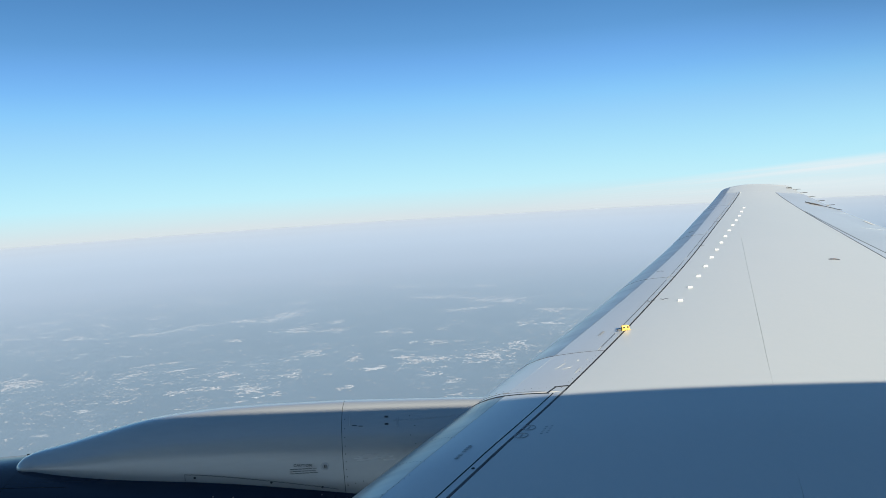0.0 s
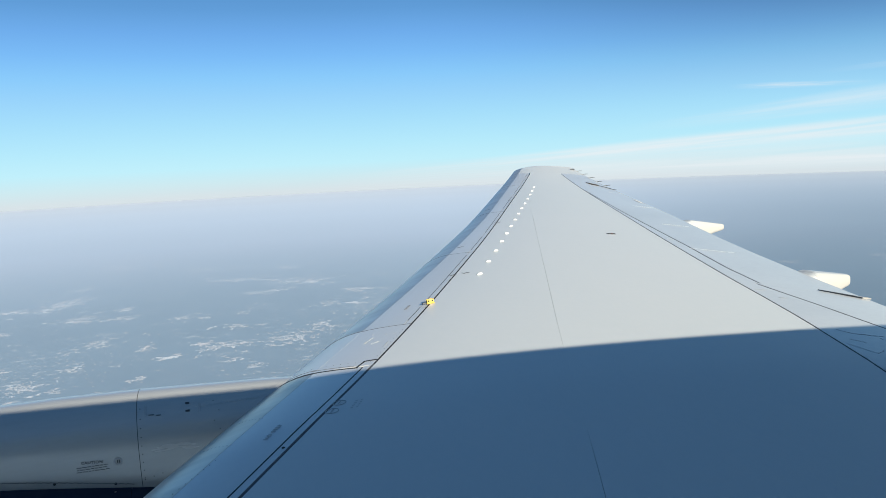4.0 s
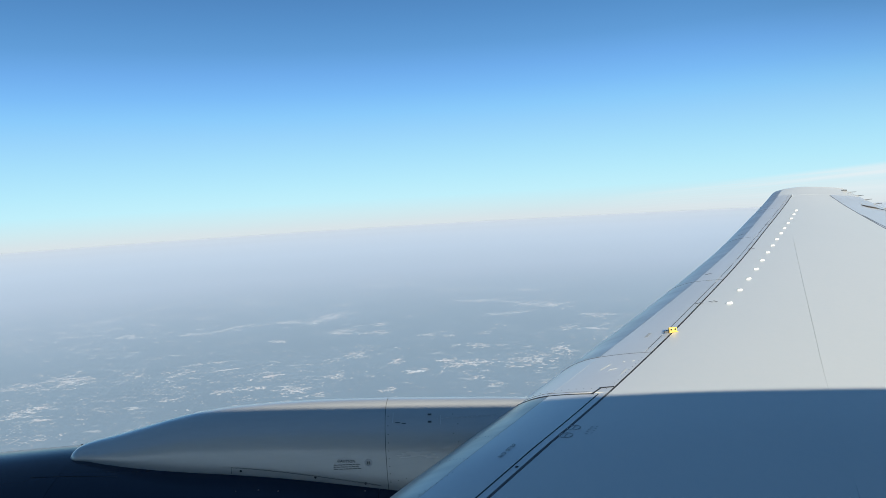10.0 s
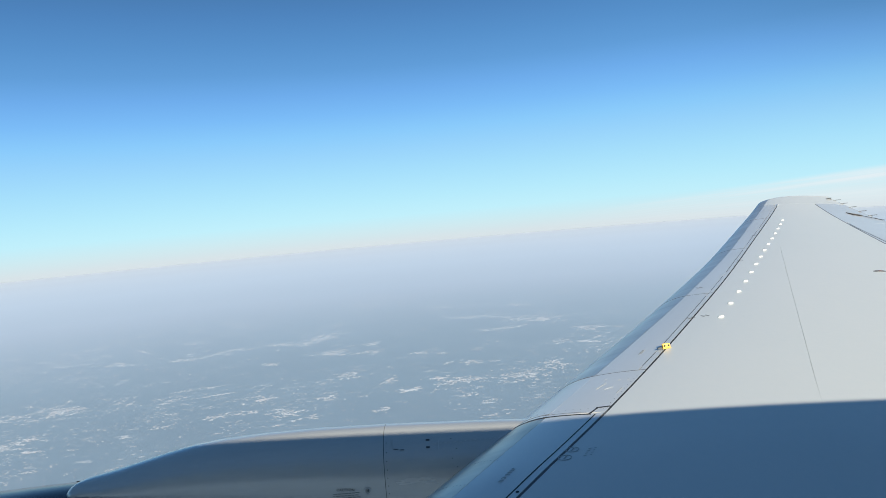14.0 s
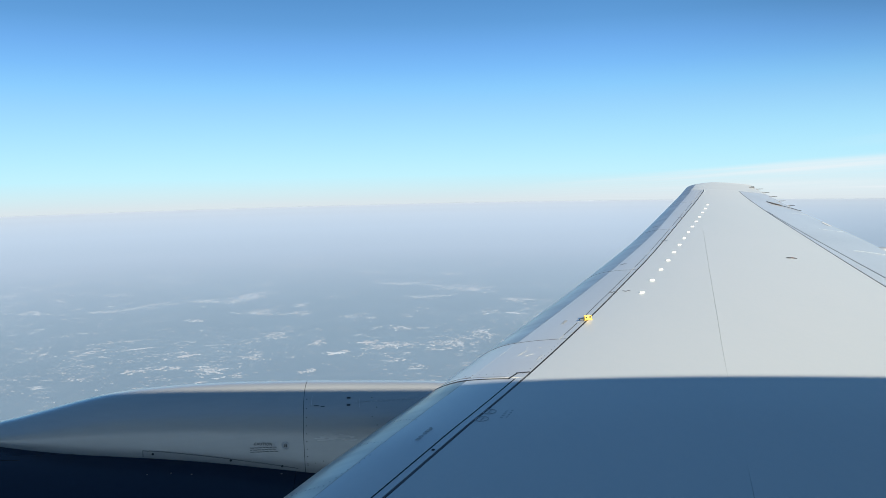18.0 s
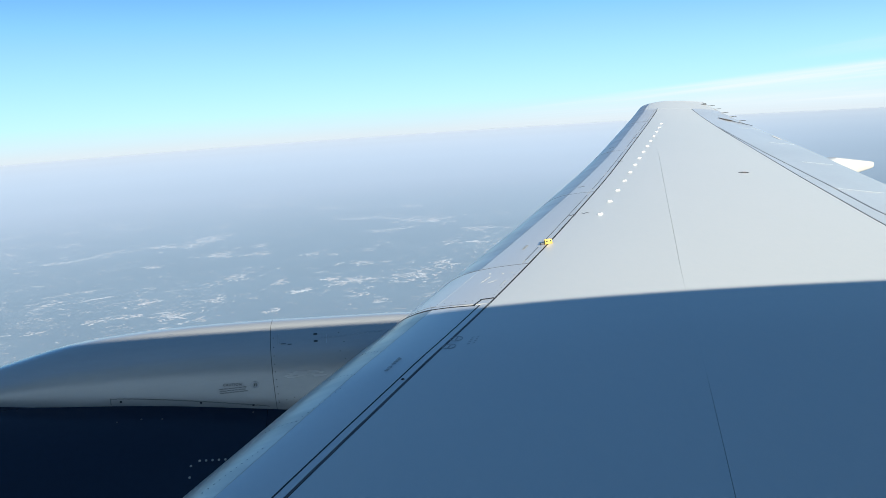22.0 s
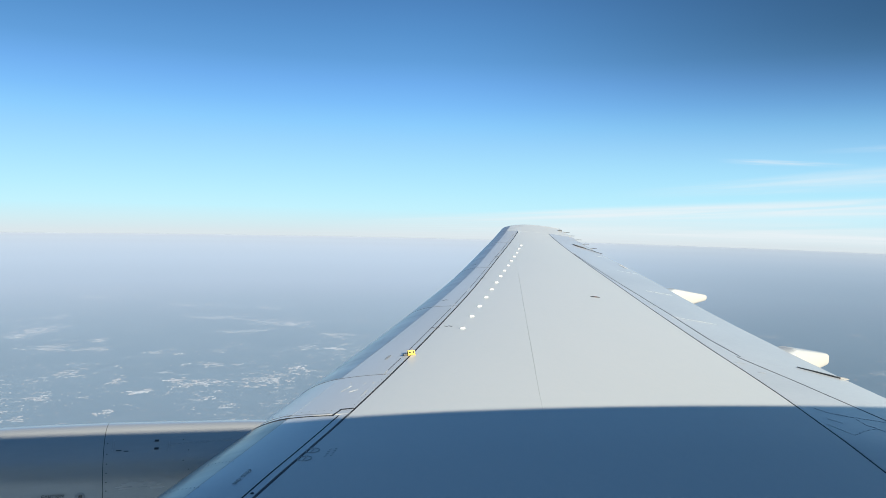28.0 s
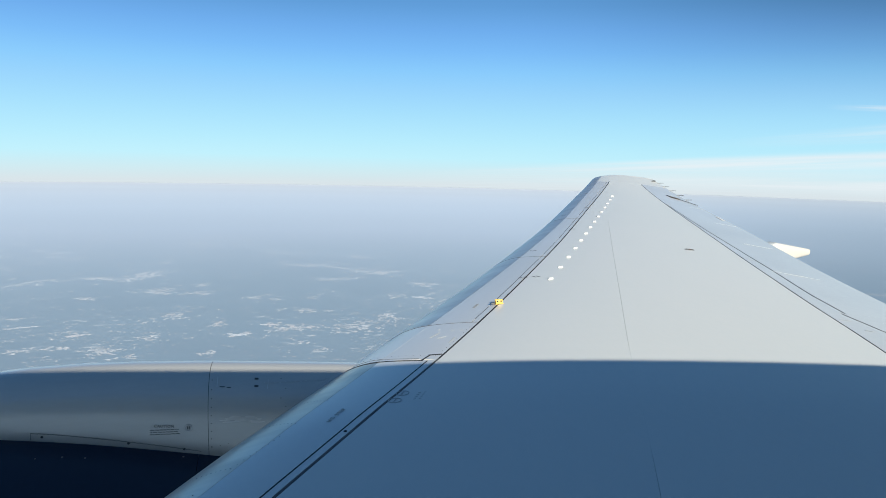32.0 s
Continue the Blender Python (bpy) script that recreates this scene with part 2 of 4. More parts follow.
# ---- the lie of the wing: x aft, y outboard, z up ----
LE_Y, LE_X = [0, 3.3, 5, 7.5, 10.5, 14, 17.3, 18.3], [-2.47, -0.568, 0.435, 1.890, 3.59, 5.473, 7.302, 7.856]
TE_Y, TE_X = [0, 3.6, 5, 7.9, 11, 17.3, 18.3], [5.158, 5.418, 5.678, 6.48, 7.46, 9.02, 9.27]
SLAT_Y, SLAT_X = [0, 2.85, 3.65, 4.28, 5.43, 5.86, 8.58, 11.44, 16.16, 17.8], [-1.75, -0.05, 0.475, 0.84, 1.49, 1.724, 3.20, 4.704, 7.237, 8.12]
HINGE_Y, HINGE_X = [0, 3.15, 4.0, 4.9, 5.4, 7.04, 8.61, 9.54, 16.25, 17.8], [2.45, 3.73, 4.09, 4.451, 4.585, 5.137, 5.655, 5.962, 8.10, 8.60]
SPAN = 17.6


def bent(y, ys, xs):
    return float(np.interp(y, ys, xs))


def rounded(y, ys, xs):
    """The same line with its bends eased."""
    return sum(bent(y + d, ys, xs) for d in (-0.6, -0.3, 0, 0.3, 0.6)) / 5


def le(y):
    x = rounded(y, LE_Y, LE_X)
    return x + 0.22 * max(0.0, (y - SPAN + 0.4) / 0.4) ** 3


def te(y):
    return rounded(y, TE_Y, TE_X)


def slat_line(y):
    return rounded(y, SLAT_Y, SLAT_X)


def hinge(y):
    return rounded(y, HINGE_Y, HINGE_X)


def crown(y):
    return -1.463 + 0.0626 * y - 0.10 * min(1, max(0, 1 - ((y - 10.4) / 6.9) ** 2)) + 0.05 * max(0.0, (y - 14.0) / 3.6) ** 2


def half(s):
    return 0.5 * (0.2969 * math.sqrt(s) - 0.126 * s - 0.3516 * s**2 + 0.2843 * s**3 - 0.1036 * s**4)


def top(x, y):
    a, c = le(y), te(y) - le(y)
    s = min(1.0, max(0.0, (x - a) / c))
    blunt = 0.045 * bent(y, [0, 4, 7, 17], [1.2, 1.2, 1.0, 0.35]) * max(0.0, 1 - (x - a) / 0.38) ** 2
    return crown(y) + c * (half(s) - 0.015 * s * s - 0.049) - blunt


def low(x, y):
    a, c = le(y), te(y) - le(y)
    s = min(1.0, max(0.0, (x - a) / c))
    blunt = 0.045 * bent(y, [0, 4, 7, 17], [1.2, 1.2, 1.0, 0.35])
    return crown(y) + c * (-1.15 * half(s) + 0.012 * s * s * (1 - s) - 0.015 * s * s - 0.049) - 0.012 - blunt


def on_top(x, y, lift=0.0):
    return (x, y, top(x, y) + lift)


def lying(x, y, lift=0.0, turn=0.0):
    """A pose on the skin, its z along the skin's normal, turned about it."""
    e = 0.03
    dx = Vector((2 * e, 0, top(x + e, y) - top(x - e, y))).normalized()
    dy = Vector((0, 2 * e, top(x, y + e) - top(x, y - e))).normalized()
    nz = dx.cross(dy).normalized()
    dy = nz.cross(dx)
    m = Matrix((dx, dy, nz)).transposed().to_4x4()
    return Matrix.Translation(Vector(on_top(x, y)) + nz * lift) @ m @ pose(0, 0, 0, 0, 0, turn)


def ease(v):
    return 0.5 - 0.5 * math.cos(math.pi * v)


def skin_plate(xa, xb, y0, y1, nu, nv, thick=0.014, lift=0.0):
    """A plate on the wing's upper side between two lines; y0 and y1 may be (front, back) pairs for slanting ends."""
    a0, b0 = y0 if isinstance(y0, tuple) else (y0, y0)
    a1, b1 = y1 if isinstance(y1, tuple) else (y1, y1)

    def fn(u, v):
        ya, yb = a0 + (a1 - a0) * v, b0 + (b1 - b0) * v
        p, q = xa(ya), xb(yb)
        x, y = p + (q - p) * u, ya + (yb - ya) * u
        return x, y, top(x, y) + lift
    return slab(fn, nu, nv, thick)


wing = thing("aircraft_wing", (1.5, 4.0, crown(4.0)), "light grey painted airliner wing, its root in the fuselage's shadow", "aircraft wing")
wing_parts_at = Matrix.Translation(wing.location).inverted()


def wpart(name, bm, mat, parent=None, label=""):
    ob = part(name, bm, mat, parent or wing, label)
    ob.matrix_parent_inverse = wing_parts_at if parent in (None, wing) else Matrix()
    return ob


# leading edge: slats with a bare metal nose
BAND_Y, BAND_W = [0, 3.5, 5, 6.3, 9, 13, 17.0], [0.41, 0.41, 0.40, 0.40, 0.38, 0.31, 0.24]


def nose_band(y):
    """How far the bare metal reaches back."""
    return bent(y, BAND_Y, BAND_W)


def nose_point(k, y, end):
    """k from -1 (below) over 0 (foremost) to 1 (end metres back on top)."""
    a = le(y)
    x = a + end * k * k
    return (x, y, top(x, y) if k >= 0 else low(x, y) + 0.012)


ROOT = -0.35
# dark inner structure that shows in the gaps
wpart("wing_box", slab(lambda u, v: on_top(le(ROOT + (16.6 - ROOT) * v) + 0.10 + (te(ROOT + (16.6 - ROOT) * v) - le(ROOT + (16.6 - ROOT) * v) - 0.35) * u, ROOT + (16.6 - ROOT) * v, -0.028), 30, 60, 0.02, (0, 0, -1)), M_DARK)
wpart("lower_skin", slab(lambda u, v: (le(ROOT + (17.2 - ROOT) * v) + 0.05 + (te(ROOT + (17.2 - ROOT) * v) - le(ROOT + (17.2 - ROOT) * v) - 0.07) * u, ROOT + (17.2 - ROOT) * v,
      low(le(ROOT + (17.2 - ROOT) * v) + 0.05 + (te(ROOT + (17.2 - ROOT) * v) - le(ROOT + (17.2 - ROOT) * v) - 0.07) * u, ROOT + (17.2 - ROOT) * v)), 16, 40, 0.01, (0, 0, 1)), M_SKIN)

def slot(y):
    """Width of the dark joint behind the slats."""
    return bent(y, [0, 4, 9, 16.3], [0.016, 0.014, 0.014, 0.015])


wpart("slat_joint", skin_plate(lambda y: slat_line(y) - 0.004, lambda y: slat_line(y) + slot(y) - 0.001, ROOT, 16.2, 2, 90, 0.01, -0.001), M_DARK, label="black joint behind the slats")
wpart("hinge_joint", skin_plate(lambda y: hinge(y) - 0.0088, lambda y: hinge(y) + 0.0088, ROOT, 16.2, 2, 80, 0.01, -0.0008), M_DARK, label="black spoiler hinge joint")
wpart("leading_edge_core", slab(lambda u, v: (lambda p: (p[0] + 0.022, p[1], p[2] - 0.010 * (1 if u > 0.5 else -1)))(nose_point(-1 + 2 * u, ROOT + (16.4 - ROOT) * v, 0.25)), 14, 60, 0.004), M_DARK)

# main upper skin, split along the spanwise seam
SEAM_Y, SEAM_X = [0, 2.05, 2.88, 4.11, 5.57, 8.29, 11.2, 16.4, 17.8], [0.38, 1.201, 1.544, 2.03, 2.647, 3.788, 5.012, 7.35, 7.98]
seam = lambda y: rounded(y, SEAM_Y, SEAM_X)
seam_gap = lambda y: bent(y, [2.0, 2.75, 2.95, 4.0, 4.5, 5.5, 9.6, 10.9], [0.0011, 0.0008, 0.00005, 0.00005, 0.0008, 0.0012, 0.0012, 0.00005])
wpart("front_skin_panel", skin_plate(lambda y: slat_line(y) + slot(y), lambda y: seam(y) - seam_gap(y), ROOT, 16.25, 16, 90), M_SKIN)
wpart("rear_skin_panel", skin_plate(lambda y: seam(y) + seam_gap(y), lambda y: hinge(y) - 0.009, ROOT, 16.25, 20, 90), M_SKIN)


def leading_piece(y0, y1, name, wedge, metal):
    """y0, y1: (at the nose, at the back) of both ends; the ends slant inboard towards the back."""
    n0, b0 = y0
    n1, b1 = y1
    m0, m1 = (n0 + b0) / 2, (n1 + b1) / 2
    nv = max(6, int((n1 - n0) * 7))

    def nose(u, v):
        k = -1 + 2 * u
        y = n0 + (n1 - n0) * v
        y += (m0 + (m1 - m0) * v - y) * max(0.0, k) ** 2
        return nose_point(k, y, nose_band(y))
    slat = wpart(name, slab(nose, 26, nv, 0.006), metal, label="bare aluminium leading edge nose")
    strip = 0.062 if wedge else 0.004

    def upper(u, v):
        ya, yb = m0 + (m1 - m0) * v, b0 + (b1 - b0) * v
        y = ya + (yb - ya) * u
        xa, xb = le(ya) + nose_band(ya) + 0.002, slat_line(yb) - strip
        x = xa + (xb - xa) * u
        return x, y, top(x, y)
    wpart("slat_skin", slab(upper, 10, nv, 0.012), M_SLAT)
    if wedge:
        wpart("slat_trailing_strip", skin_plate(lambda y: slat_line(y) - strip + 0.007, lambda y: slat_line(y) - 0.006, b0, b1, 2, nv, 0.012), M_SLAT)
    return slat


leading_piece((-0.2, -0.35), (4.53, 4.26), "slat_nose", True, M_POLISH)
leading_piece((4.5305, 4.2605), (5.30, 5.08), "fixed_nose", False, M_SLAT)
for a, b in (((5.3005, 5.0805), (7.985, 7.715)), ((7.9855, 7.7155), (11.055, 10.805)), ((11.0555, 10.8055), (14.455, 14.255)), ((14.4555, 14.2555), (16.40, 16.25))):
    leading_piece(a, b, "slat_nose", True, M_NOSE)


def cut_line(nose_y, back_y, width, mat, name="slat_cut", shift=0.0, stop=None):
    """Sealant over the joint between two slats, round the nose and back to the slat line."""
    mid = (nose_y + back_y) / 2

    def flat(u, v):
        y = mid + (back_y - mid) * u + (v - 0.5) * width + shift
        xa, xb = le(mid) + nose_band(mid) * 0.99, stop or slat_line(back_y) - 0.003
        x = xa + (xb - xa) * u
        return x, y, top(x, y) + 0.0009

    def nose(u, v):
        k = -0.6 + 1.6 * u
        y = nose_y + (mid - nose_y) * max(0.0, k) ** 2 + (v - 0.5) * width + shift
        p = nose_point(k, y, nose_band(y))
        return p[0] - 0.0012, p[1], p[2] + 0.0012
    wpart(name, slab(flat, 14, 2, 0.003), mat)
    wpart(name, slab(nose, 18, 2, 0.003), mat)


cut_line(4.53, 4.26, 0.020, M_DARK, stop=0.735)
cut_line(4.53, 4.26, 0.004, M_RUBBER, shift=0.055, stop=0.72)
for n_y, b_y in ((5.30, 5.08), (7.985, 7.715), (11.055, 10.805), (14.455, 14.255)):
    cut_line(n_y, b_y, 0.009 if n_y < 6 else 0.011, M_RUBBER)
for (xa, ya), (xb, yb) in (((0.722, 4.262), (0.800, 4.366)), ((0.790, 4.366), (0.875, 4.352))):
    wpart("slat_cut", slab(lambda u, v: on_top(xa + (xb - xa) * u, ya + (yb - ya) * u + (v - 0.5) * 0.019, 0.0014), 4, 2, 0.003), M_DARK)
# joint ahead of the slats' trailing strips
wpart("strip_joint", skin_plate(lambda y: slat_line(y) - 0.0635, lambda y: slat_line(y) - 0.0535, ROOT, 4.25, 2, 40, 0.004, 0.0006), M_DARK, label="dark joint along the slat")
for a, b in ((5.2, 5.55), (5.75, 7.6), (7.9, 8.7), (9.0, 10.7), (11.2, 12.6), (13.0, 14.1)):
    wpart("strip_joint", skin_plate(lambda y: slat_line(y) - 0.0630, lambda y: slat_line(y) - 0.0565, a, b, 2, 20, 0.004, 0.0006), M_RUBBER, label="grey joint along the slat")
# rubber seal strip that shows behind the inboard slat
wpart("slat_seal", skin_plate(lambda y: slat_line(y) - 0.001, lambda y: slat_line(y) + 0.011, ROOT, 4.27, 2, 40, 0.01, 0.001), M_RUBBER, label="grey rubber seal behind the slat")


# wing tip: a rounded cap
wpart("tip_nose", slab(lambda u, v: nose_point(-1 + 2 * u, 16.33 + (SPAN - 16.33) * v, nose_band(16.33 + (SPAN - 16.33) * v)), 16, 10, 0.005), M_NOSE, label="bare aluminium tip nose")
wpart("tip_cap", slab(lambda u, v: on_top(le(16.255 + (SPAN - 16.255) * v) + 0.232 + (te(16.255 + (SPAN - 16.255) * v) - le(16.255 + (SPAN - 16.255) * v) - 0.232) * u, 16.255 + (SPAN - 16.255) * v), 20, 16, 0.012), M_SKIN)
wpart("tip_edge", slab(lambda u, v: (le(SPAN) + (te(SPAN) - le(SPAN)) * u, SPAN + 0.035 * math.sin(math.pi * v) * (1 - (2 * u - 1) ** 4),
      top(le(SPAN) + (te(SPAN) - le(SPAN)) * u, SPAN) * (1 - v) + low(le(SPAN) + (te(SPAN) - le(SPAN)) * u, SPAN) * v), 20, 6, 0.006), M_SKIN)

# spoilers and flaps behind the hinge line
STRIP_Y, STRIP_X = [5.7, 6.4, 7.65, 9.0, 10.3, 12.5, 14.2], [4.945, 5.118, 5.53, 5.925, 6.29, 6.94, 7.47]
strip_line = lambda y: max(hinge(y) + 0.012, bent(y, STRIP_Y, STRIP_X))
FLAPLE_Y, FLAPLE_X = [0, 3.27, 3.94, 4.9, 5.69], [4.70, 4.776, 4.823, 4.885, 4.89]
flap_le = lambda y: bent(y, FLAPLE_Y, FLAPLE_X)
wpart("hinge_fairing", skin_plate(lambda y: hinge(y) + 0.010, lambda y: strip_line(y) - 0.010, 5.72, 13.6, 2, 50), M_FLAP)
wpart("spoiler_joint", skin_plate(lambda y: strip_line(y) - 0.0095, lambda y: strip_line(y) + 0.009, 5.72, 13.0, 2, 50, 0.01, -0.0008), M_DARK, label="black joint ahead of the spoilers")
wpart("flap_joint", skin_plate(lambda y: flap_le(y) - 0.009, lambda y: flap_le(y) + 0.009, ROOT, 5.70, 2, 40, 0.01, 0.0008), M_DARK, label="black joint ahead of the flap")
cuts = [5.72, 7.42, 9.35, 11.3, 13.27]
for a, b in zip(cuts, cuts[1:]):
    wpart("spoiler", skin_plate(lambda y: strip_line(y) + 0.0095, lambda y: hinge(y) + 0.62 * (te(y) - hinge(y)) - 0.002, a + 0.0008, b - 0.0008, 8, 16, 0.016, 0.0), M_FLAP)
    wpart("flap_trailing_panel", skin_plate(lambda y: hinge(y) + 0.62 * (te(y) - hinge(y)), lambda y: te(y), a + 0.0008, b - 0.0008, 8, 16, 0.010, -0.001), M_FLAP)
wpart("inboard_spoiler", skin_plate(lambda y: hinge(y) + 0.009, lambda y: flap_le(y) - 0.006, ROOT, 5.7195, 8, 44, 0.016), M_FLAP)
# inboard flap, whose outer end leaves a dark chordwise gap
wpart("inboard_flap", skin_plate(lambda y: flap_le(y) + 0.006, te, (3.625, 3.42), (5.640, 5.235), 12, 24, 0.012), M_FLAP)
wpart("root_flap", skin_plate(lambda y: flap_le(y) + 0.006, te, ROOT, (3.600, 3.395), 12, 24, 0.012), M_FLAP)
wpart("flap_link_panel", skin_plate(lambda y: min(te(y) - 0.35, flap_le(5.69) + 0.012 + max(0, y - 5.7) * 0.2), te, (5.6405, 5.2355), 5.7195, 8, 10, 0.012, 0.0), M_FLAP)
def end_gap(u, v):
    x, y = 5.44 + 0.25 * u, 5.495 - 0.22 * u + (v - 0.5) * (0.03 + 0.05 * u)
    return x, y, top(x, y) + 0.010


wpart("flap_end_gap", slab(end_gap, 8, 2, 0.006), M_DARK, label="black gap at the flap's outer end")
wpart("flap_corner", slab(lambda u, v: on_top(5.700 + 0.07 * u, 5.262 - 0.03 * u + (v - 0.5) * 0.05, 0.013), 4, 2, 0.010), M_WHITE, label="cream white corner of the flap")
# outboard aileron, with a stained notch near its inner end
wpart("aileron", skin_plate(lambda y: hinge(y) + 0.009, te, 13.2708, 16.25, 12, 30, 0.014, 0.0), M_FLAP)


def notch(k0, k1, wide0, wide1):
    def fn(u, v):
        k = k0 + (k1 - k0) * u
        x, y = 8.00 + 0.17 * k + (v - 0.5) * (wide0 + (wide1 - wide0) * u), 14.72 - 0.96 * k
        return x, y, top(x, y) + 0.014
    return slab(fn, 8, 2, 0.010)


wpart("aileron_notch", notch(-0.05, 0.26, 0.010, 0.13), M_OIL, label="brown stained notch in the trailing edge")
wpart("aileron_notch", notch(0.26, 0.42, 0.13, 0.01), M_OIL, label="brown stained notch in the trailing edge")
wpart("aileron_notch", notch(0.42, 1.0, 0.006, 0.003), M_RUBBER, label="grey joint in the trailing edge")


# ---- pylon and nacelle ----
ENG_Y = 4.74
pylon = thing("engine_pylon", (-0.8, ENG_Y, -1.6), "light grey engine pylon fairing with a rounded nose, mostly in shade", "engine pylon")
pyl_at = Matrix.Translation(pylon.location).inverted()


def ppart(name, bm, mat, label=""):
    ob = part(name, bm, mat, pylon, label)
    ob.matrix_parent_inverse = pyl_at
    return ob


PX = [-2.715, -2.70, -2.66, -2.58, -2.43, -2.23, -2.04, -1.86, -1.65, -1.34, -1.04, -0.55, 0.20, 0.9, 1.6]
PTOP = [-1.630, -1.602, -1.570, -1.548, -1.518, -1.470, -1.425, -1.390, -1.367, -1.353, -1.350, -1.360, -1.392, -1.435, -1.51]
PHALF = [0.03, 0.075, 0.112, 0.118, 0.155, 0.19, 0.213, 0.228, 0.24, 0.25, 0.255, 0.26, 0.26, 0.25, 0.22]
PBOT = [-1.670, -1.700, -1.733, -1.762, -1.80, -1.86, -1.90, -1.94, -1.98, -2.02, -2.06, -2.12, -2.2, -2.3, -2.4]


def pylon_at(x):
    return tuple(float(np.interp(x, PX, q)) for q in (PTOP, PHALF, PBOT))


def pylon_point(x, k):
    """k from 0 (keel, inboard side) up over the crown (1) and down the far side (2)."""
    t, h, b = pylon_at(x)
    a = math.pi * (k - 0.5)
    mid = (t + b) / 2 + (t - b) * 0.10
    ex = 0.80
    cy = -math.cos(a)
    cz = math.sin(a)
    return Vector((x, ENG_Y + h * math.copysign(abs(cy) ** ex, cy), mid + ((t - mid) if cz > 0 else (mid - b)) * math.copysign(abs(cz) ** 0.92, cz)))


def pylon_body(x0, x1, n):
    xs = [x0 + (x1 - x0) * (ease(i / n) if x0 < -2 else i / n) for i in range(n + 1)]
    return loft([[pylon_point(x, 2 * j / 40) for j in range(40)] for x in xs])


SEAM = -0.555
ppart("pylon_nose_fairing", pylon_body(-2.715, SEAM - 0.0022, 34), M_PYLON)
ppart("pylon_aft_fairing", pylon_body(SEAM + 0.001, 1.6, 22), M_PYLON)
ppart("pylon_core", loft([[pylon_point(x, 2 * j / 40).lerp(Vector((x, ENG_Y, -1.72)), 0.03) for j in range(40)] for x in (SEAM - 0.05, SEAM + 0.05)]), M_DARK)


def pylon_side(x, z):
    """The point of the inboard side at that height, and its outward normal."""
    lo, hi = 0.05, 1.0
    for _ in range(40):
        k = (lo + hi) / 2
        if pylon_point(x, k).z < z:
            lo = k
        else:
            hi = k
    p = pylon_point(x, lo)
    du = pylon_point(x + 0.02, lo) - pylon_point(x - 0.02, lo)
    dv = pylon_point(x, lo + 0.01) - pylon_point(x, lo - 0.01)
    n = du.cross(dv).normalized()
    return p, (n if n.y < 0 else -n), du.normalized()


def side_pose(x, z, lift=0.002):
    p, n, d = pylon_side(x, z)
    up = n.cross(d).normalized()
    d = up.cross(n).normalized()
    return Matrix.Translation(p + n * lift) @ Matrix((d, up, n)).transposed().to_4x4()


nacelle = thing("engine_nacelle", (-2.5, ENG_Y, -2.75), "glossy dark blue jet engine nacelle below the pylon", "engine")
nac_at = Matrix.Translation(nacelle.location).inverted()


def npart(name, bm, mat, label="", parent=None):
    ob = part(name, bm, mat, parent or nacelle, label)
    ob.matrix_parent_inverse = nac_at
    return ob


NX = [-5.0, -4.4, -3.8, -3.3, -2.85, -2.6, -2.2, -1.74, -1.5, -1.07, -0.72, -0.5, 0.0, 0.7]
NR = [1.03, 1.06, 1.085, 1.105, 1.125, 1.118, 1.08, 1.05, 1.035, 0.982, 0.922, 0.89, 0.80, 0.64]
NZ = -2.745


def nacelle_r(x):
    return sum(float(np.interp(x + d, NX, NR)) for d in (-0.2, -0.1, 0, 0.1, 0.2)) / 5


def ring(x, r, n=72):
    return [Vector((x, ENG_Y + r * math.sin(2 * math.pi * j / n), NZ + r * math.cos(2 * math.pi * j / n))) for j in range(n)]


def cowl(x0, x1, n):
    xs = [x0 + (x1 - x0) * i / n for i in range(n + 1)]
    rs = [nacelle_r(x) for x in xs]
    return loft([ring(x, r) for x, r in zip(xs, rs)])


def lip():
    prof = [(-5.0, 1.028), (-5.25, 0.99), (-5.38, 0.95), (-5.44, 0.90), (-5.42, 0.85), (-5.33, 0.82), (-5.05, 0.80)]
    return loft([ring(x, r) for x, r in prof], False)


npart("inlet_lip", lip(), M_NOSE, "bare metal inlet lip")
npart("inlet_duct", loft([ring(x, r) for x, r in ((-5.05, 0.80), (-4.6, 0.84), (-4.2, 0.88))]), M_DARK)
npart("fan_cowl", cowl(-4.995, -2.66, 20), M_BLUE)
npart("reverser_cowl", cowl(-2.658, -0.6165, 20), M_BLUE)
npart("aft_cowl", cowl(-0.614, 0.7, 14), M_BLUE)
npart("exhaust_plug", loft([ring(0.68, 0.45), ring(1.2, 0.3), ring(1.8, 0.05)]), M_RIVET)

# the engine hangs a little nearer than drawn above
for ob in (pylon, nacelle):
    ob.location = ob.location * 0.965
    ob.scale = (0.965, 0.965, 0.965)

# ---- fuselage behind and round the camera ----
HULL_R, HULL_Z = 1.88, -0.45
HULL_Y = 0.078 - math.sqrt(HULL_R**2 - HULL_Z**2)


HULL_TURN = radians(-4.6)


def hull_point(x, a, r=HULL_R):
    y = HULL_Y + r * math.cos(a)
    return Vector((x * math.cos(HULL_TURN) - y * math.sin(HULL_TURN), y * math.cos(HULL_TURN) + x * math.sin(HULL_TURN), HULL_Z + r * math.sin(a)))


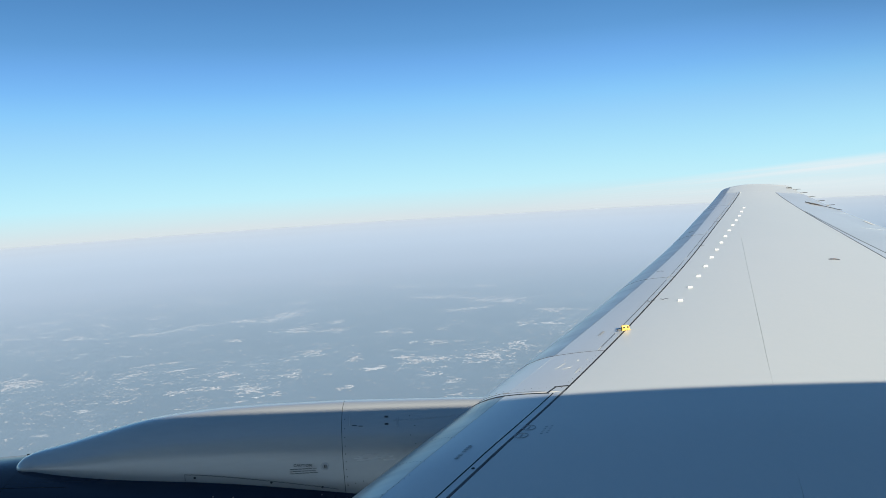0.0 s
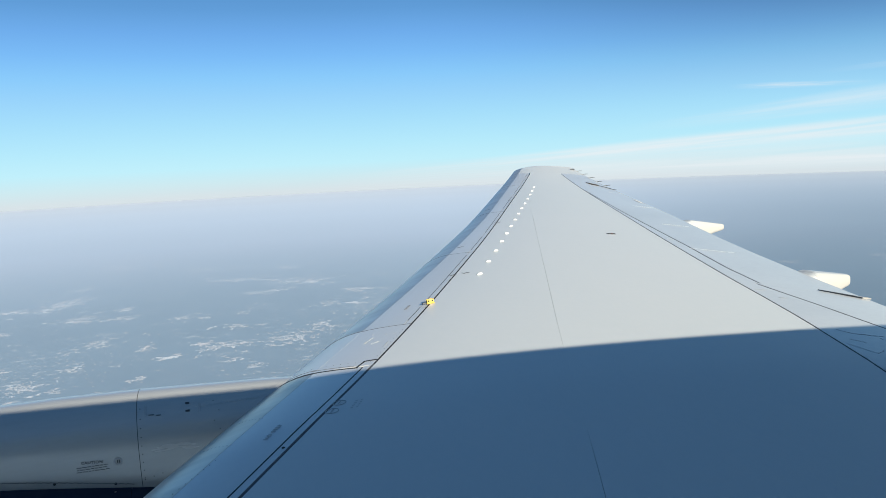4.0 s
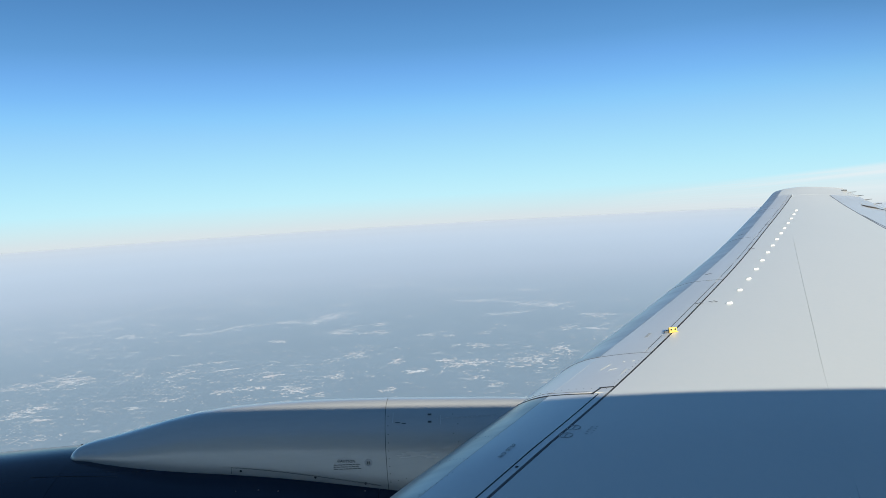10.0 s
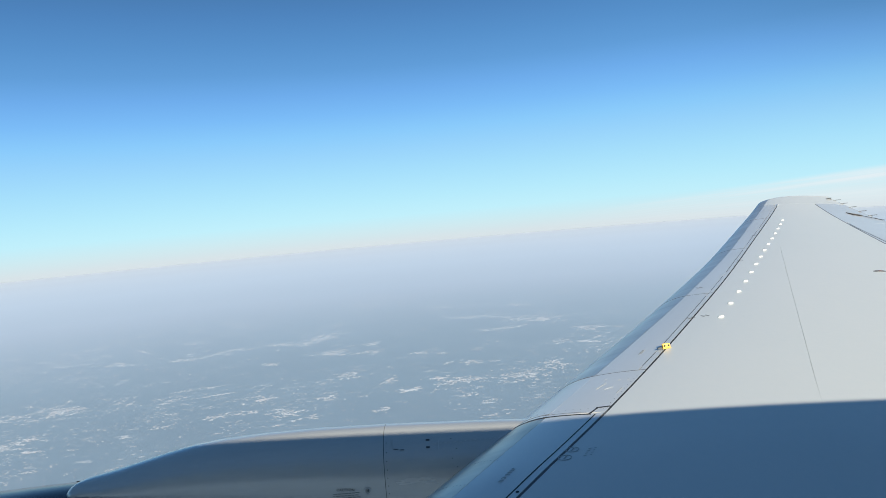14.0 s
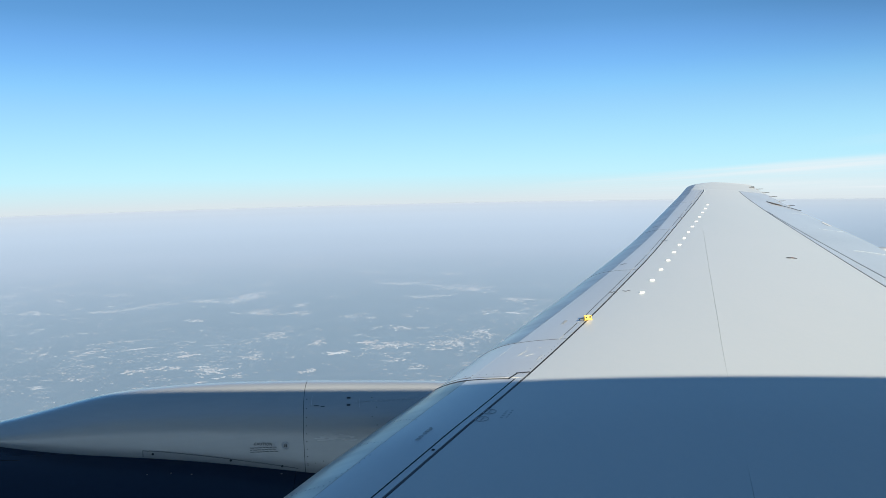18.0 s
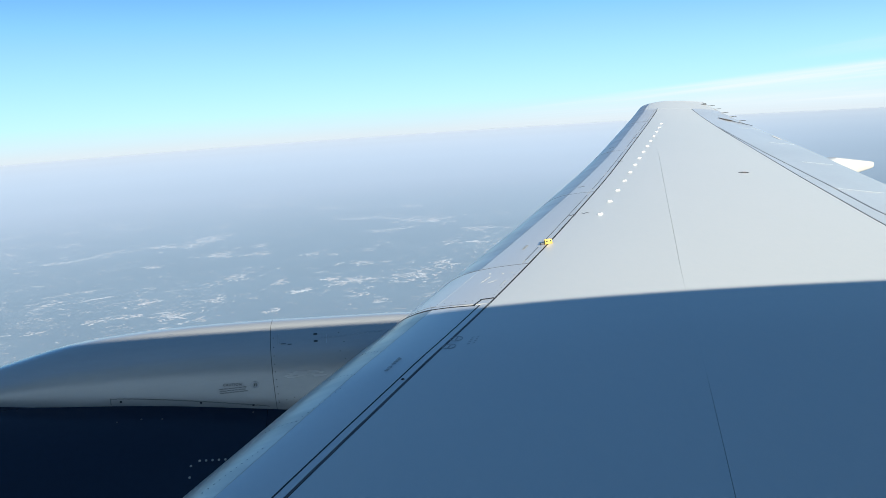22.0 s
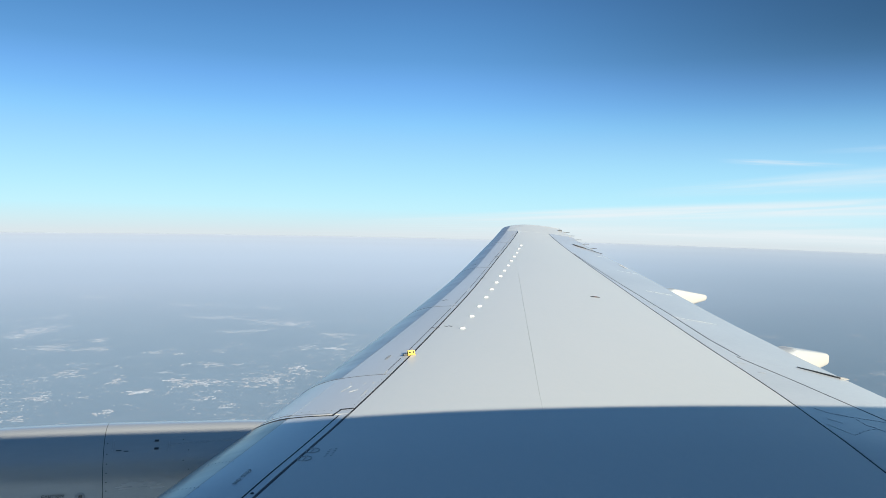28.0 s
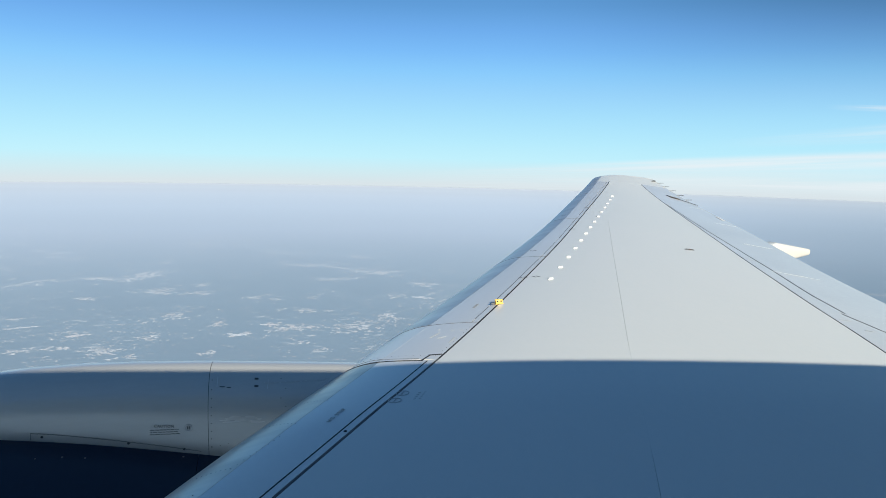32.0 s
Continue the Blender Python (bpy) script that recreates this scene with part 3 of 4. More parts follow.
def hull():
    """A closed tube with one cabin window cut through its skin beside the camera."""
    xs = sorted({-17.0, -12.0, -6.0, -2.0, -0.6, 0.6, 2.0, 6.0, 12.0, 17.0} | {round(-0.13 + 0.33 * i / 12, 4) for i in range(13)})
    az = math.asin(-HULL_Z / HULL_R)
    w0, w1 = az - 0.185 / HULL_R, az + 0.165 / HULL_R
    angs = [w0 + (w1 - w0) * i / 14 for i in range(15)]
    angs += [w1 + (2 * math.pi - (w1 - w0)) * i / 64 for i in range(1, 64)]
    m = len(angs)
    pts, faces = [], []
    for x in xs:
        for a in angs:
            pts.append(hull_point(x, a))
    for i in range(len(xs) - 1):
        for j in range(m):
            cx, ca = (xs[i] + xs[i + 1]) / 2, (angs[j] + (angs[j + 1] if j + 1 < m else angs[0] + 2 * math.pi)) / 2
            if j < 14:
                u, v = abs(cx - 0.035) / 0.165, abs(ca - (w0 + w1) / 2) / ((w1 - w0) / 2)
                if u < 1 and u**5 + v**5 < 1.0:
                    continue
            b = (j + 1) % m
            faces.append((i * m + j, (i + 1) * m + j, (i + 1) * m + b, i * m + b))
    n = len(faces)
    faces += [tuple(range(m)), tuple((len(xs) - 1) * m + j for j in range(m))[::-1]]
    return pts, faces, n


fuselage = thing("fuselage", (0, HULL_Y, HULL_Z - HULL_R), "light grey airliner fuselage tube beside the wing root", "aircraft fuselage", kind="structure")
ob = part("fuselage_skin", hull(), M_HULL, fuselage)
ob.matrix_parent_inverse = Matrix.Translation(fuselage.location).inverted()

# ---- country far below, haze and cloud ----
DEPTH, REACH = 185.0, 4900.0


def country(reach):
    rings = [0, 60, 140, 240, 360, 500, 660, 850, 1080, 1350, 1700, 2100, 2600, 3200, 4000, reach]
    n = 96
    pts, faces = [Vector((0, 0, -DEPTH))], []
    for r in rings[1:]:
        pts += [Vector((r * math.sin(2 * math.pi * j / n), r * math.cos(2 * math.pi * j / n), -DEPTH)) for j in range(n)]
    faces += [(0, 1 + (j + 1) % n, 1 + j) for j in range(n)]
    for k in range(len(rings) - 2):
        a, b = 1 + k * n, 1 + (k + 1) * n
        faces += [(a + j, a + (j + 1) % n, b + (j + 1) % n, b + j) for j in range(n)]
    return pts, faces, 0


def ground_material():
    m = bpy.data.materials.new("haze_tinted_woods")
    m.use_nodes = True
    n, l = m.node_tree.nodes, m.node_tree.links
    p = n["Principled BSDF"]
    p.inputs["Roughness"].default_value = 0.9
    p.inputs["Specular IOR Level"].default_value = 0.1
    co = n.new("ShaderNodeTexCoord")
    # blue of the hazy air is put into these woodland colours
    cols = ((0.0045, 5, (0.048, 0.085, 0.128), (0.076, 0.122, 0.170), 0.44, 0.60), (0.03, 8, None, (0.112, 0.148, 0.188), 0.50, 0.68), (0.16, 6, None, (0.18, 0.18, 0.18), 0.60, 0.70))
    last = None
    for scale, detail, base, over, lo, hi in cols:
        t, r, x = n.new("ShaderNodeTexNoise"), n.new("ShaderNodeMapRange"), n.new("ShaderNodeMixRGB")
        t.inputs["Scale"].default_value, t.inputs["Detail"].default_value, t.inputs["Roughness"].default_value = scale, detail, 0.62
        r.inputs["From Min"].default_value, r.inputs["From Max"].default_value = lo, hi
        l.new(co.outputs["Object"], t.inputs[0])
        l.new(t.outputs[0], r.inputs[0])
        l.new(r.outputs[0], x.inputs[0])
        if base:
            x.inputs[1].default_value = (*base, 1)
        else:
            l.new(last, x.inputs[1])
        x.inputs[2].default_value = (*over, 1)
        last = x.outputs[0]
    # villages and cut verges too small to tell apart, in belts
    mp, fine, wide = n.new("ShaderNodeMapping"), n.new("ShaderNodeTexNoise"), n.new("ShaderNodeTexNoise")
    mp.inputs["Scale"].default_value, mp.inputs["Rotation"].default_value = (0.55, 1.0, 1.0), (0, 0, 0.25)
    fine.inputs["Scale"].default_value, fine.inputs["Detail"].default_value = 0.11, 7
    wide.inputs["Scale"].default_value, wide.inputs["Detail"].default_value = 0.0085, 3
    a, b, k, x = n.new("ShaderNodeMapRange"), n.new("ShaderNodeMapRange"), n.new("ShaderNodeMath"), n.new("ShaderNodeMixRGB")
    a.inputs["From Min"].default_value, a.inputs["From Max"].default_value = 0.62, 0.70
    b.inputs["From Min"].default_value, b.inputs["From Max"].default_value = 0.46, 0.62
    k.operation = "MULTIPLY"
    l.new(co.outputs["Object"], mp.inputs[0])
    l.new(mp.outputs[0], fine.inputs[0])
    l.new(co.outputs["Object"], wide.inputs[0])
    l.new(fine.outputs[0], a.inputs[0])
    l.new(wide.outputs[0], b.inputs[0])
    l.new(a.outputs[0], k.inputs[0])
    l.new(b.outputs[0], k.inputs[1])
    l.new(k.outputs[0], x.inputs[0])
    l.new(last, x.inputs[1])
    x.inputs[2].default_value = (0.80, 0.72, 0.66, 1)
    l.new(x.outputs[0], p.inputs["Base Color"])
    return m


ground = tagged(part("ground", country(REACH), ground_material()), "wooded country far below the aircraft, blue-grey with haze in its colours", "ground", kind="structure")


def clearing_material():
    m = bpy.data.materials.new("pale_clearings")
    m.use_nodes = True
    n, l = m.node_tree.nodes, m.node_tree.links
    p = n["Principled BSDF"]
    p.inputs["Roughness"].default_value = 0.85
    g, r = n.new("ShaderNodeNewGeometry"), n.new("ShaderNodeValToRGB")
    r.color_ramp.elements[0].color = (0.52, 0.44, 0.38, 1)
    r.color_ramp.elements[1].color = (1.0, 0.93, 0.86, 1)
    e = r.color_ramp.elements.new(0.45)
    e.color = (0.92, 0.72, 0.62, 1)
    l.new(g.outputs["Random Per Island"], r.inputs[0])
    l.new(r.outputs[0], p.inputs["Base Color"])
    return m


def patch(pts, faces, x, y, a, b, turn, z, rng, n=0, rough=0.5):
    n = n or (9 if a > 3 else 6)
    k = len(pts)
    off = rng.random() * 6
    for j in range(n):
        w = off + 2 * math.pi * (j + (rng.random() - 0.5) * 0.5) / n
        q = 1.22 - rough + rough * rng.random()
        u, v = a * q * math.cos(w), b * q * math.sin(w)
        pts.append(Vector((x + u * math.cos(turn) - v * math.sin(turn), y + u * math.sin(turn) + v * math.cos(turn), z)))
    faces.append(tuple(range(k, k + n)))


# towns: centre, half length, half depth, lie of the main street
TOWNS = [(-457, 791, 31, 34, 0.58), (-434, 682, 13, 36, -0.2), (-143, 858, 18, 22, 0.43), (-225, 1160, 27, 76, -0.4), (-150, 760, 13, 18, 0.12),
         (-7, 783, 32, 19, -0.28), (8, 877, 29, 15, -0.3), (62, 790, 29, 35, -0.66), (104, 829, 18, 24, 0.37), (116, 1172, 48, 41, -0.44)]
VILLAGES = [(21, 693, 8, 12), (1, 720, 10, 8), (22, 642, 11, 7), (-337, 850, 12, 13), (-341, 803, 17, 21), (-180, 708, 19, 18), (-255, 715, 13, 14),
            (-305, 697, 19, 7), (-228, 723, 19, 10), (-312, 857, 8, 13), (-261, 973, 18, 17), (-184, 1026, 23, 23), (-87, 807, 10, 20), (-150, 685, 12, 8)]
AFT_VILLAGES = [(-85, 689, 9, 15), (790, 659, 19, 20), (1000, 894, 17, 21), (853, 914, 17, 25), (822, 623, 27, 31), (979, 785, 17, 9), (1272, 959, 12, 23), (948, 686, 13, 20)]
FIELDS = [(-60, 760, 15, 9, 0.53), (-219, 773, 14, 8, 0.46), (-379, 805, 6, 8, 0.15), (-399, 646, 12, 5, 0.17), (162, 948, 17, 8, -0.71), (132, 1153, 16, 15, -0.43),
          (-27, 806, 12, 9, 0.07), (-179, 667, 3, 4, -0.2), (-166, 678, 4, 4, -0.2), (-281, 815, 19, 4, 0.31), (746, 610, 19, 9, -0.6)]
ROADS = [(-453, 1056, -394, 1066), (-394, 1066, -331, 1140), (-331, 1140, -239, 1115), (-217, 1025, -155, 995), (-155, 995, -100, 1016), (-147, 1056, -122, 1069),
         (-237, 1578, -118, 1521), (-69, 1423, 0, 1402), (-33, 1275, 109, 1194), (13, 1089, 88, 1115), (-70, 961, -35, 972), (-616, 1344, -581, 1402)]
FAR_ROADS = [(-520, 1356, -488, 1361), (-491, 1449, -435, 1438), (-661, 1245, -606, 1240), (-532, 1079, -492, 1053), (-246, 1281, -205, 1288), (121, 951, 148, 969),
             (155, 1075, 219, 1022), (-524, 768, -441, 829), (-779, 1205, -749, 1204), (95, 1376, 133, 1331), (206, 1475, 234, 1508), (-36, 952, -17, 954)]


def clearings():
    rng = random.Random(7)
    pts, faces = [], []
    z = -DEPTH + 0.25
    step = 0

    def bit(x, y, a, b, turn, n=0, rough=0.5):
        nonlocal step
        step += 1
        patch(pts, faces, x, y, a, b, turn, z + 0.02 * (step % 9), rng, n, rough)

    def street(x, y, length, lean, s, fill=0.7):
        """Roofs, yards and bare verges along a winding road."""
        d = 0.0
        while d < length:
            if rng.random() < fill:
                k = rng.gauss(0, 1.2 * s)
                bit(x - k * math.sin(lean), y + k * math.cos(lean), s * rng.choice((0.6, 0.8, 1.1, 1.6, 2.4, 3.4)), s * rng.uniform(0.9, 1.9), lean * 0.6 + rng.uniform(-0.3, 0.3), 5)
            q = s * rng.uniform(1.2, 3.4)
            x, y, d = x + q * math.cos(lean), y + q * math.sin(lean), d + q
            lean += rng.gauss(0, 0.16)

    def settle(x, y, a, b, lean, dense):
        s = math.hypot(x, y) / 800
        for i in range(max(5, int(dense * a * b / (13 * s * s)))):
            u, v = rng.gauss(0, a * 0.45), rng.gauss(0, b * 0.42)
            px, py = x + u * math.cos(lean) - v * math.sin(lean), y + u * math.sin(lean) + v * math.cos(lean)
            street(px, py, s * rng.uniform(2, 13), lean + rng.choice((0, 0, 0, 1.4)) + rng.gauss(0, 0.25), s * rng.uniform(0.75, 1.15))
        for i in range(max(2, int(dense * a * b / (45 * s * s)))):
            u, v = rng.gauss(0, a * 0.6), rng.gauss(0, b * 0.5)
            bit(x + u, y + v, s * rng.uniform(1.0, 3.0), s * rng.uniform(1.4, 3.2), lean + rng.uniform(-0.5, 0.5), 9, 0.8)

    for x, y, a, b, lean in TOWNS:
        settle(x, y, a, b, lean, 1.0)
    for x, y, a, b in VILLAGES + AFT_VILLAGES:
        settle(x, y, a, b, rng.uniform(-0.5, 0.4), 0.9)
    # bare fields, quarries and building sites
    for x, y, a, b, lean in FIELDS:
        bit(x, y, a * 0.85, b * 0.6, lean, 26, 0.75)
        for j in range(7):
            u, v = rng.gauss(0, a * 0.7), rng.gauss(0, b * 0.6)
            bit(x + u * math.cos(lean) - v * math.sin(lean), y + u * math.sin(lean) + v * math.cos(lean), a * rng.uniform(0.1, 0.3), b * rng.uniform(0.2, 0.45), lean + rng.uniform(-0.3, 0.3), 9, 0.6)
    # built-up roads
    for xa, ya, xb, yb in ROADS + FAR_ROADS:
        far, long, lean = math.hypot(xa, ya), math.hypot(xb - xa, yb - ya), math.atan2(yb - ya, xb - xa)
        s = far / 1000
        for j in range(9):
            k = rng.uniform(0, 0.6)
            street(xa + (xb - xa) * k + rng.gauss(0, 3 * s), ya + (yb - ya) * k + rng.gauss(0, 6 * s), long * rng.uniform(0.3, 0.6), lean + rng.gauss(0, 0.06), s * rng.uniform(0.9, 1.3), 0.8)
    # hamlets over the rest of the plain, denser in some belts than in others
    made = 0
    while made < 1500:
        az, far = radians(rng.uniform(-44, 64)), 430 * math.exp(rng.random() ** 0.8 * 1.75)
        x, y = far * math.sin(az), far * math.cos(az)
        belt = 0.5 + 0.5 * math.sin(x / 190 + 1.3 * math.sin(y / 260)) * math.sin(y / 150 + 0.9 * math.sin(x / 310) + 1.0)
        if rng.random() > (belt ** 1.6 + 0.06) * min(1.0, (far / 800) ** 2):
            continue
        if az > 0.55 and rng.random() < 0.55:
            continue
        made += 1
        s = far / 900
        main = rng.uniform(-0.45, 0.65) if rng.random() < 0.7 else rng.uniform(-1.5, 1.5)
        for j in range(rng.choice((1, 1, 2, 3))):
            street(x + rng.gauss(0, 9 * s), y + rng.gauss(0, 9 * s), s * rng.uniform(3, 22), main + rng.gauss(0, 0.35), s * rng.uniform(0.55, 0.95), 0.6)
        for j in range(rng.randint(3, 9)):
            bit(x + rng.gauss(0, 30 * s), y + rng.gauss(0, 22 * s), s * rng.uniform(0.6, 1.4), s * rng.uniform(0.8, 1.7), rng.uniform(-1.5, 1.5))
    # belts of far towns that thin out in the haze
    for i in range(360):
        az, far = radians(rng.uniform(-44, 50)), rng.uniform(1150, 2300)
        x, y = far * math.sin(az), far * math.cos(az)
        if math.sin(x / 260 + 2.0 * math.sin(y / 330)) + rng.gauss(0, 0.5) < 0.35:
            continue
        s = far / 900
        for j in range(rng.randint(3, 8)):
            street(x + rng.gauss(0, 34 * s), y + rng.gauss(0, 26 * s), s * rng.uniform(8, 40), rng.gauss(0.05, 0.3), s * rng.uniform(1.0, 1.6), 0.7)
    return pts, faces, 0


tagged(part("town_clearings", clearings(), clearing_material()), "pale clusters of clearings, roofs and roads in the woods", "clearings", kind="stuff")


def haze_material():
    m = bpy.data.materials.new("painted_blue_haze")
    m.use_nodes = True
    m.surface_render_method = "BLENDED"
    n, l = m.node_tree.nodes, m.node_tree.links
    n.remove(n["Principled BSDF"])
    out = n["Material Output"]
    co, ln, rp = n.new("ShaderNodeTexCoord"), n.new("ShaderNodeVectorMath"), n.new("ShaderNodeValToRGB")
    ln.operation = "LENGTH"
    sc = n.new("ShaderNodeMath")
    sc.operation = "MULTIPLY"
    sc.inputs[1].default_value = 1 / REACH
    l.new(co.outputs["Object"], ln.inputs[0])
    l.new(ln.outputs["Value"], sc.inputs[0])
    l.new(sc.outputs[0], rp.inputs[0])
    # sheet's opacity grows with distance, standing in for thicker air
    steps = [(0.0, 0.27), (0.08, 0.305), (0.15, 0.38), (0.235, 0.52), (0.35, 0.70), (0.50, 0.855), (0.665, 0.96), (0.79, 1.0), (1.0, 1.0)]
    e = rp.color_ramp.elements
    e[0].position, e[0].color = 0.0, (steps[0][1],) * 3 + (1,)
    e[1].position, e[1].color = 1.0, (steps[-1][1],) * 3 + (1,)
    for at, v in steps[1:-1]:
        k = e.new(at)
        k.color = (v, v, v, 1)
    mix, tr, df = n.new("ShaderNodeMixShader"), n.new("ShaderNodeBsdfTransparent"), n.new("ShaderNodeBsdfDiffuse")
    # haze painted as colour: blue nearby, paling to meet the sky at the rim
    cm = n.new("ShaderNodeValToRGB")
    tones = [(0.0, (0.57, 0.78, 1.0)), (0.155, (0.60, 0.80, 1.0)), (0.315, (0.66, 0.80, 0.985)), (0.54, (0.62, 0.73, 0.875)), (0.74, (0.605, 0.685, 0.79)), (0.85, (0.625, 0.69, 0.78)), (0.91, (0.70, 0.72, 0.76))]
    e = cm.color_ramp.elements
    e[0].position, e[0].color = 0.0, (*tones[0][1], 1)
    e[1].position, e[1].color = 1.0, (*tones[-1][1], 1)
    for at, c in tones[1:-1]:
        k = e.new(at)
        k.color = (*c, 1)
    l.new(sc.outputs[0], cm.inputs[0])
    # colour painted darker towards the tail, in place of weaker scattered light
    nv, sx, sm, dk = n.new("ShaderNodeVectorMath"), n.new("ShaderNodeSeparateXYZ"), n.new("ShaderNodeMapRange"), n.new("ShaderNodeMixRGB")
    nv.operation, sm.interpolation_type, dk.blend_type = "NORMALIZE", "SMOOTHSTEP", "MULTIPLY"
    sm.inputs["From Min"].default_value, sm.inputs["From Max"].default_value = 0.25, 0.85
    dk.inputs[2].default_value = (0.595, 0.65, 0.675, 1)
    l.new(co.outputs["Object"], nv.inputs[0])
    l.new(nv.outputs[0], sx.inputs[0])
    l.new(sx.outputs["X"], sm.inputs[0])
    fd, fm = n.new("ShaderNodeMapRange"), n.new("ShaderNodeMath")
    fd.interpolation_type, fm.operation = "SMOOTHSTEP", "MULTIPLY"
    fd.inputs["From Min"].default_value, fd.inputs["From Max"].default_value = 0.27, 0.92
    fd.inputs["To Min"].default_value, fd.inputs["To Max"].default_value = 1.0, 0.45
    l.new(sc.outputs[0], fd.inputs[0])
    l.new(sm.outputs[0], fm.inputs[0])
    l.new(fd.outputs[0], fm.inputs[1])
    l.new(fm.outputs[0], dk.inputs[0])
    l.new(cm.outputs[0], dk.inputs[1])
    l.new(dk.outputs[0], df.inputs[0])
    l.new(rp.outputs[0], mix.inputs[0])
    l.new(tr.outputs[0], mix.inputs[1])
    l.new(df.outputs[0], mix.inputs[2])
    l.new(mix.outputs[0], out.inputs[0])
    return m


haze = part("painted_haze_sheet", country(4460), haze_material())
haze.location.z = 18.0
tagged(haze, "sheet painted as blue-grey haze over the plain, denser towards the horizon", "haze", kind="structure")


def cloud_material(dens, name, tail=1.0, peak=0.4):
    m = bpy.data.materials.new(name)
    m.use_nodes = True
    n, l = m.node_tree.nodes, m.node_tree.links
    n.remove(n["Principled BSDF"])
    out = n["Material Output"]
    co, mp, t, r = n.new("ShaderNodeTexCoord"), n.new("ShaderNodeMapping"), n.new("ShaderNodeTexNoise"), n.new("ShaderNodeMapRange")
    mp.inputs["Scale"].default_value = (3.2, 3.0, 1)
    t.inputs["Scale"].default_value, t.inputs["Detail"].default_value, t.inputs["Distortion"].default_value = 1.3, 7, 0.6
    r.inputs["From Min"].default_value, r.inputs["From Max"].default_value, r.inputs["To Max"].default_value = 0.22, 0.70, dens
    sep, fx, fy, mul = n.new("ShaderNodeSeparateXYZ"), n.new("ShaderNodeValToRGB"), n.new("ShaderNodeValToRGB"), n.new("ShaderNodeMath")
    mul.operation = "MULTIPLY"
    mul2 = n.new("ShaderNodeMath")
    mul2.operation = "MULTIPLY"
    for ramp, ends in ((fx, ((0, 0), (0.32, 1), (1, tail))), (fy, ((0, 0), (peak, 1), (1.0, 0)))):
        e = ramp.color_ramp.elements
        e[0].position, e[0].color = ends[0][0], (ends[0][1],) * 3 + (1,)
        e[1].position, e[1].color = ends[2][0], (ends[2][1],) * 3 + (1,)
        k = e.new(ends[1][0])
        k.color = (ends[1][1],) * 3 + (1,)
        ramp.color_ramp.interpolation = "EASE"
    l.new(co.outputs["UV"], mp.inputs[0])
    l.new(mp.outputs[0], t.inputs[0])
    l.new(t.outputs[0], r.inputs[0])
    l.new(co.outputs["UV"], sep.inputs[0])
    l.new(sep.outputs["X"], fx.inputs[0])
    l.new(sep.outputs["Y"], fy.inputs[0])
    l.new(fx.outputs[0], mul.inputs[0])
    l.new(fy.outputs[0], mul.inputs[1])
    l.new(mul.outputs[0], mul2.inputs[0])
    l.new(r.outputs[0], mul2.inputs[1])
    mix, tr, em = n.new("ShaderNodeMixShader"), n.new("ShaderNodeBsdfTransparent"), n.new("ShaderNodeEmission")
    em.inputs[0].default_value, em.inputs[1].default_value = (0.87, 0.93, 0.97, 1), 0.645
    l.new(mul2.outputs[0], mix.inputs[0])
    l.new(tr.outputs[0], mix.inputs[1])
    l.new(em.outputs[0], mix.inputs[2])
    l.new(mix.outputs[0], out.inputs[0])
    return m


def cloud_band(name, az0, az1, lo0, hi0, lo1, hi1, dens, label, tail=1.0, peak=0.4):
    """A veil of cirrus on the far sky between two bearings; its lower and upper heights in degrees."""
    n, far = 40, 4906
    pts, faces, uv = [], [], []
    for i in range(n + 1):
        k = i / n
        az = radians(az0 + (az1 - az0) * k)
        for q in (0, 1, 2, 3, 4):
            el = radians((lo0 + (lo1 - lo0) * k) * (1 - q / 4) + (hi0 + (hi1 - hi0) * k) * q / 4)
            pts.append(Vector((far * math.sin(az) * math.cos(el), far * math.cos(az) * math.cos(el), far * math.sin(el))))
            uv.append((k, q / 4))
    for i in range(n):
        for q in range(4):
            faces.append((i * 5 + q, (i + 1) * 5 + q, (i + 1) * 5 + q + 1, i * 5 + q + 1))
    ob = part(name, (pts, faces, len(faces)), cloud_material(dens, name + "_veil", tail, peak))
    lay = ob.data.uv_layers.new(name="UVMap")
    for lp in ob.data.loops:
        lay.data[lp.index].uv = uv[lp.vertex_index]
    return tagged(ob, label, "cloud", kind="structure")


cloud_band("backdrop_cirrus", 6, 82, -2.1, -0.9, 0.9, 4.3, 1.05, "long white cirrus streak low over the horizon", peak=0.62)
cloud_band("backdrop_cirrus_veil", 4, 82, -2.3, -1.2, -2.3, 2.2, 0.95, "thin grey-white veil of cirrus on the horizon", peak=0.35)
cloud_band("backdrop_cirrus_feather", 30, 78, 1.0, 1.9, 3.2, 7.2, 0.62, "feathery white cirrus above the long streak", peak=0.5)
cloud_band("backdrop_cirrus_thread", 44, 70, 4.5, 4.95, 5.0, 6.6, 0.45, "thin white thread of cirrus high in the blue", peak=0.5)
cloud_band("backdrop_cirrus_wisp", 38.5, 49, 3.95, 4.5, 3.5, 4.05, 0.62, "thin white wisp of cirrus above the horizon", 0.0, 0.5)

